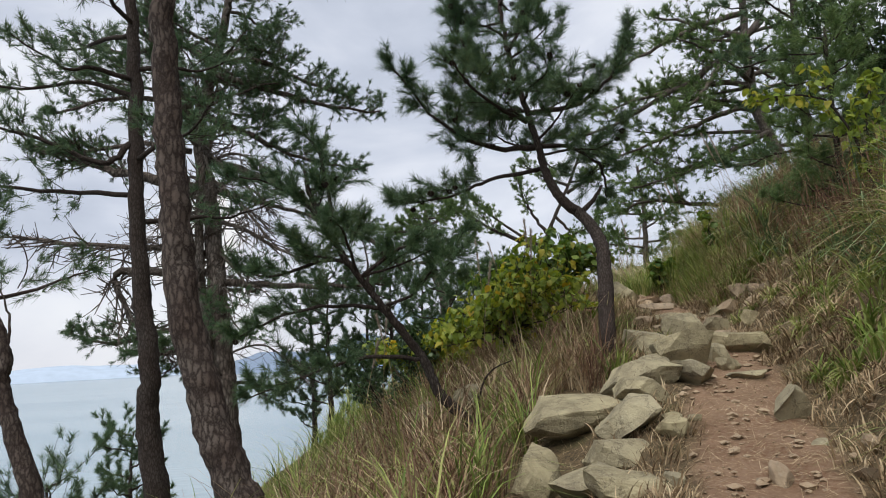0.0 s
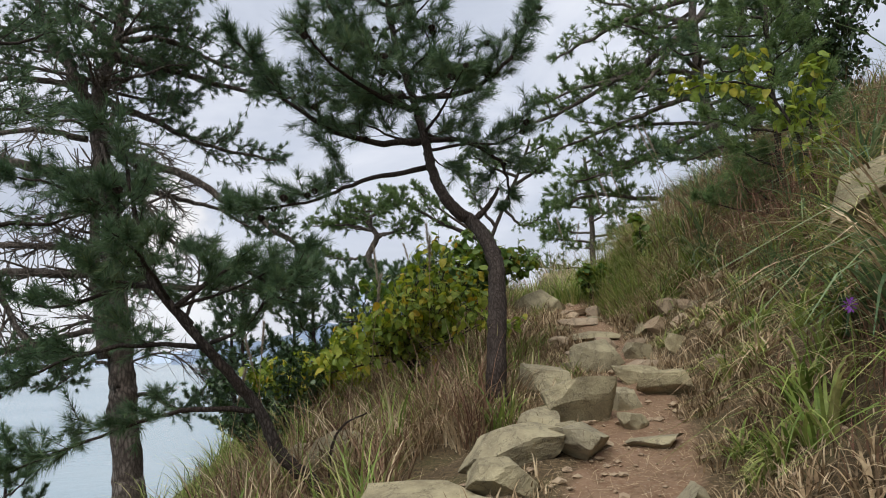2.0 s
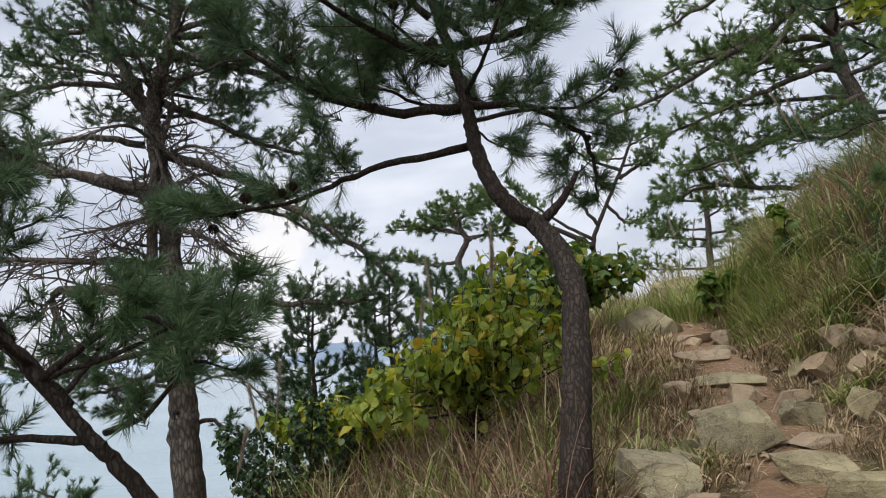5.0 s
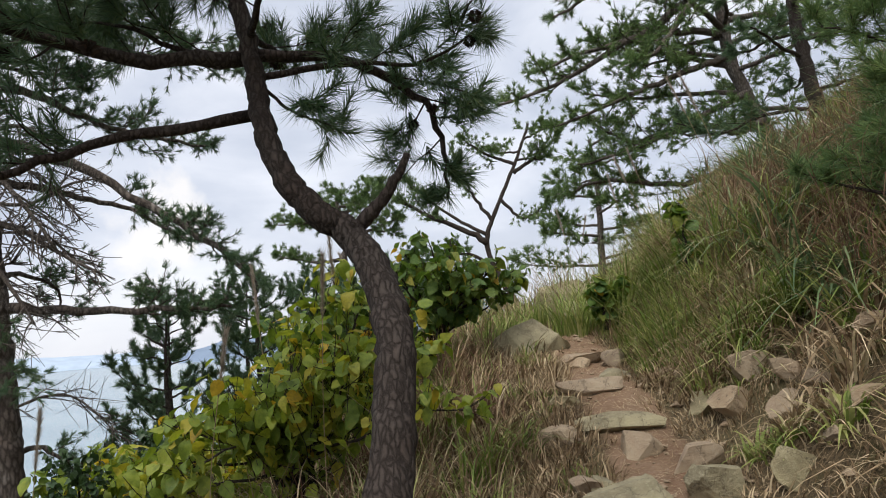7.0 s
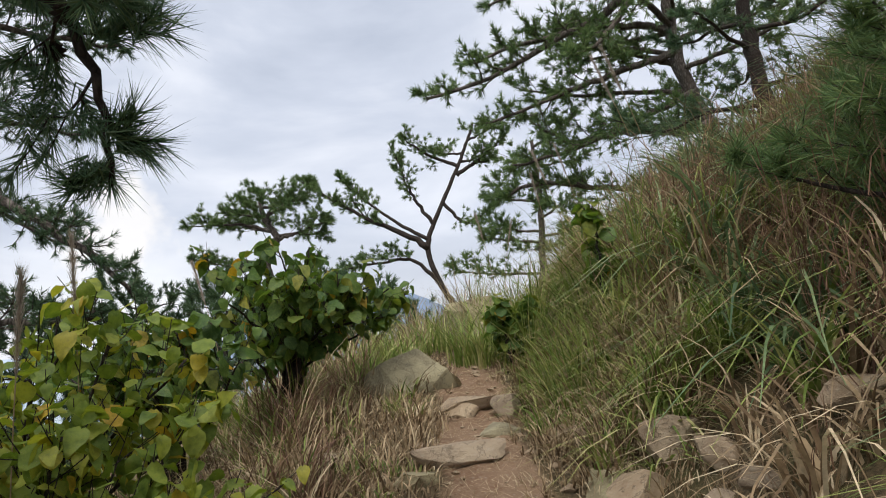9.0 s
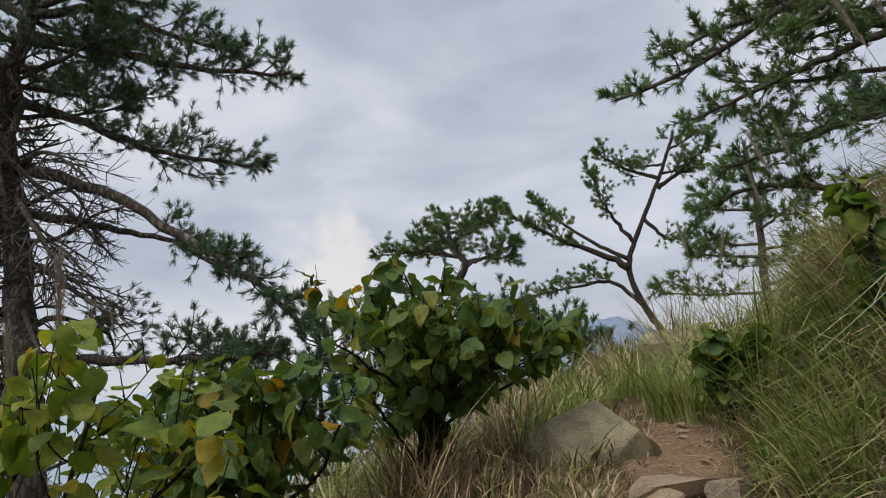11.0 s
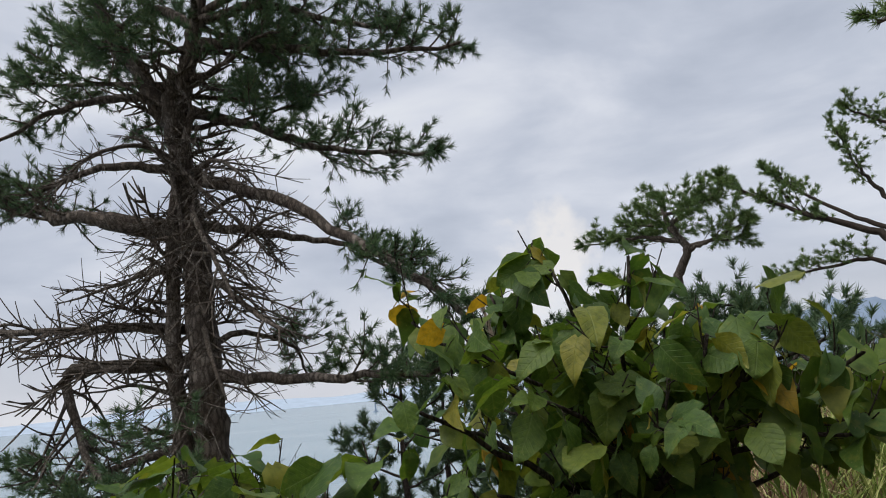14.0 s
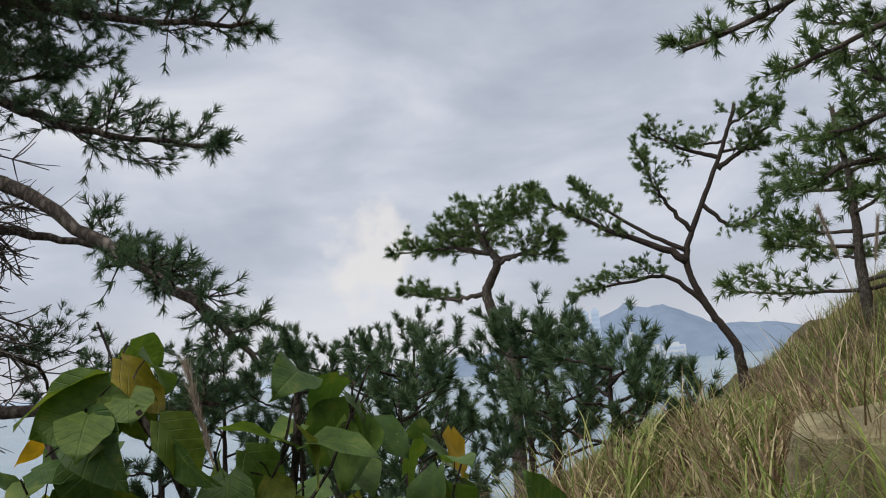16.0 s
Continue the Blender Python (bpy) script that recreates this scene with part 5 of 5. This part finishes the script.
def shrub(name, label, seed, base, stems, size, near=None, num_near=0, per=5, mass=LEAF_MASS, twig_len=0.4, gap=0.09):
    """stems: lines from the base. Leaves nearest to `near` are parts of their own, the rest one mass."""
    rng = np.random.default_rng(seed)
    root = new(name)
    root.location = base
    tagged(root, label, "shrub", "broad-leaved shrubs")
    off = np.array(base)
    spots = []
    twigs = Geo()
    for l in stems:
        line = smooth_line(np.array(l) - off, 16)
        line = line + rng.standard_normal(line.shape) * 0.008
        g = Geo()
        tube(g, line, 0.02, 0.005, 7, 0.06, rng)
        part("branch", g, TWIG, root, smooth=True)
        tips, ways = [], []
        foliate(rng, line, 0.012, 0.42 if near else 0.22, gap, twig_len, twigs, tips, ways, 2, 0.9)
        for t, w in zip(tips, ways):
            for k in range(per):
                s = size * (0.55 + 0.6 * rng.random())
                w2 = unit(np.array(w) + rng.standard_normal(3) * 0.9)
                p0 = np.array(t) - np.array(w) * 0.12 * rng.random()
                p1 = p0 + w2 * s * 0.45
                if near:
                    tube(twigs, [p0, (p0 + p1) / 2 + [0, 0, 0.006], p1], 0.0018, 0.0012, 3)
                spots.append((p1, w2, s))
    part("twig_growth", twigs, TWIG, root, kind="stuff")
    order = sorted(range(len(spots)), key=lambda i: np.linalg.norm(spots[i][0] + off - np.array(near)) if near else 0)
    g = Geo()
    shared = []
    if near:
        for v, f in LEAVES:
            lg = Geo()
            lg.add(v, f)
            shared.append(lg.mesh("leaf", LEAF_PART, True))
    for rank, i in enumerate(order):
        p, w, s = spots[i]
        m = leaf_frame(p, w, s, rng)
        k = rng.integers(len(LEAVES))
        if near and rank < num_near:
            ob = new("leaf", shared[k])
            ob.parent = root
            ob.matrix_local = m
        else:
            v, f = LEAVES[k]
            mm = np.array(m)
            g.add(v @ mm[:3, :3].T + mm[:3, 3], f)
    part("leaves", g, mass, root, kind="stuff", smooth=True)
    return root


gz = lambda x, y: float(ground(x, y))


def fan(base, hub, tips, rng):
    """Stems that rise from the base through a hub and part towards their tips."""
    out = []
    for t in tips:
        t, h = np.array(t), np.array(hub) + rng.normal(0, 0.06, 3)
        out.append([tuple(base), tuple((np.array(base) + h) / 2 + rng.normal(0, 0.03, 3)), tuple(h), tuple(h + (t - h) * 0.55 + rng.normal(0, 0.04, 3) + [0, 0, 0.03]), tuple(t)])
    return out


rngs = np.random.default_rng(80)
B1 = (1.95, 12.3, gz(1.95, 12.3))
shrub("broadleaf_shrub", "green broad-leaved shrub with a few yellow leaves", 81, B1,
      fan(B1, (1.98, 12.2, 2.45), [(2.76, 11.95, 2.95), (2.55, 11.8, 2.98), (2.88, 12.1, 2.9), (2.62, 12.3, 3.0), (2.4, 12.1, 3.04), (2.2, 11.7, 2.92), (1.8, 11.6, 3.05), (2.2, 11.6, 3.05), (2.18, 11.95, 3.31), (2.6, 11.9, 2.97), (1.7, 11.95, 3.25), (2.78, 12.0, 2.75), (2.4, 11.75, 3.04), (1.42, 11.9, 3.19), (1.96, 11.85, 3.29), (2.0, 11.5, 2.91), (1.6, 11.5, 2.91), (2.35, 11.45, 2.81), (2.2, 12.6, 3.09), (1.3, 12.0, 2.84), (2.3, 11.9, 2.59), (1.75, 11.75, 2.64)], rngs),
      0.12, (2.0, 11.2, 3.1), 300, per=1, mass=LEAF_GREEN, twig_len=0.27, gap=0.2)
B3 = (1.3, 11.5, gz(1.3, 11.5))
shrub("broadleaf_shrub", "low green broad-leaved shrub with yellowing leaves below the trail", 89, B3,
      fan(B3, (1.25, 11.35, 2.1), [(1.15, 10.9, 2.72), (0.85, 11.0, 2.62), (1.4, 11.1, 2.7), (1.6, 11.3, 2.75), (0.65, 11.3, 2.5), (1.1, 11.45, 2.75), (0.4, 11.7, 2.6), (1.75, 11.15, 2.5), (1.3, 10.75, 2.4)], rngs),
      0.13, (1.4, 10.9, 2.8), 120, per=1, mass=LEAF_GREEN, twig_len=0.32, gap=0.13)
B2 = (1.0, 9.85, gz(1.0, 9.85))
shrub("broadleaf_shrub", "yellowish-green broad-leaved shrub behind the crooked pine", 82, B2,
      fan(B2, (0.95, 9.75, 1.6), [(1.45, 9.8, 2.75), (0.95, 9.75, 2.35), (1.2, 9.95, 2.72), (1.9, 9.75, 2.3), (0.2, 9.6, 1.95), (0.0, 9.5, 1.5), (0.4, 9.3, 1.75), (0.9, 9.2, 2.05), (1.4, 9.3, 2.3), (1.75, 9.35, 1.95),
                                   (1.7, 10.0, 2.55), (0.5, 10.0, 2.0), (0.05, 9.85, 1.7), (2.05, 9.6, 1.9)], rngs),
      0.105, None, 0, per=1, twig_len=0.38, gap=0.085)
shrub("broadleaf_shrub", "green broad-leaved shrub among the grass", 83, (-0.2, 10.9, gz(-0.2, 10.9)),
      [[(-0.2, 10.9, 0.5), (-0.2 + 0.2 * math.cos(a), 10.9 + 0.2 * math.sin(a), 1.0), (-0.2 + 0.6 * math.cos(a), 10.9 + 0.6 * math.sin(a), 1.2 + 0.4 * h), (-0.2 + 0.9 * math.cos(a), 10.9 + 0.9 * math.sin(a), 0.9 + h)]
       for a, h in [(0, 0.9), (1.2, 0.8), (2.4, 0.6), (3.6, 0.5), (4.8, 0.7)]], 0.10, None, 0, per=4)
shrub("evergreen_bush", "small dark-leaved bush at the slope's edge", 84, (-0.7, 10.2, gz(-0.7, 10.2)),
      [[(-0.7, 10.2, 0.3), (-0.7 + 0.3 * math.cos(a), 10.2 + 0.3 * math.sin(a), 0.8), (-0.7 + 0.7 * math.cos(a), 10.2 + 0.7 * math.sin(a), 0.9 + h)]
       for a, h in [(0, 0.8), (1.0, 0.9), (2.1, 0.7), (3.1, 0.5), (4.1, 0.6), (5.2, 0.8)]], 0.055, None, 0, per=6, mass=LEAF_DARK, twig_len=0.3, gap=0.09)
shrub("yellow_leaved_sapling", "thin arching sapling with bright yellow-green leaves on the bank", 85, (4.7, 7.75, gz(4.7, 7.75)),
      [[(4.7, 7.75, gz(4.7, 7.75)), (4.68, 7.8, 3.3), (4.4, 7.85, 3.92), (3.95, 7.9, 4.06), (3.55, 7.95, 3.96)], [(4.7, 7.75, gz(4.7, 7.75)), (4.74, 7.8, 3.3), (4.8, 7.85, 3.9), (4.95, 7.85, 4.2)]],
      0.1, None, 0, per=2, mass=LEAF_YELLOW, twig_len=0.3, gap=0.16)
shrub("evergreen_tree", "dark evergreen tree overhanging the bank", 86, (6.9, 10.8, gz(6.9, 10.8)),
      [[(6.9, 10.8, 4.0), (6.9, 10.8, 5.2), (6.9 + 0.7 * math.cos(a), 10.8 + 0.7 * math.sin(a), 5.8 + 0.5 * h), (6.9 + 1.5 * math.cos(a), 10.8 + 1.5 * math.sin(a), 6.0 + h)]
       for a, h in [(0, 0.9), (0.9, 1.0), (1.8, 0.9), (2.7, 0.4), (3.3, 0.1), (3.9, 0.3), (4.7, 0.8), (5.5, 1.0), (3.5, 1.2), (2.0, 1.6)]], 0.075, None, 0, per=4, mass=LEAF_DARK, twig_len=0.6, gap=0.17)

shrub("leafy_weed", "dark broad-leaved weed in the bank grass", 87, (3.75, 12.5, gz(3.75, 12.5)),
      [[(3.75, 12.5, 2.3), (3.72, 12.45, 2.55), (3.65, 12.4, 2.8)], [(3.75, 12.5, 2.3), (3.85, 12.5, 2.55), (3.95, 12.45, 2.75)]], 0.12, None, 0, per=3, mass=LEAF_GREEN, twig_len=0.15, gap=0.12)
shrub("leafy_sapling", "thin green sapling standing in the bank grass", 88, (4.2, 11.2, gz(4.2, 11.2)),
      [[(4.2, 11.2, 2.5), (4.18, 11.2, 3.0), (4.15, 11.15, 3.4)]], 0.12, None, 0, per=2, mass=LEAF_GREEN, twig_len=0.16, gap=0.14)

# wild aster in the bank grass
root = tagged(new("purple_flower"), "small purple wildflower in the bank grass", "flower")
fx, fy = 2.75, 4.4
root.location = (fx, fy, gz(fx, fy))
g = Geo()
tube(g, [(0, 0, 0), (0.02, -0.02, 0.25), (0.0, -0.06, 0.5)], 0.003, 0.002, 5)
part("stem", g, GRASS_G, root)
for k in range(10):
    a = k / 10 * 6.283
    c, s = math.cos(a), math.sin(a)
    g = Geo()
    g.add([(0, -0.06, 0.5), (0.028 * c - 0.008 * s, -0.07 + 0.012 * c, 0.5 + 0.028 * s), (0.036 * c, -0.066, 0.5 + 0.036 * s), (0.028 * c + 0.008 * s, -0.07 - 0.012 * c, 0.5 + 0.028 * s + 0.008 * c)], [(0, 1, 2), (0, 2, 3)])
    part("petal", g, PURPLE, root)
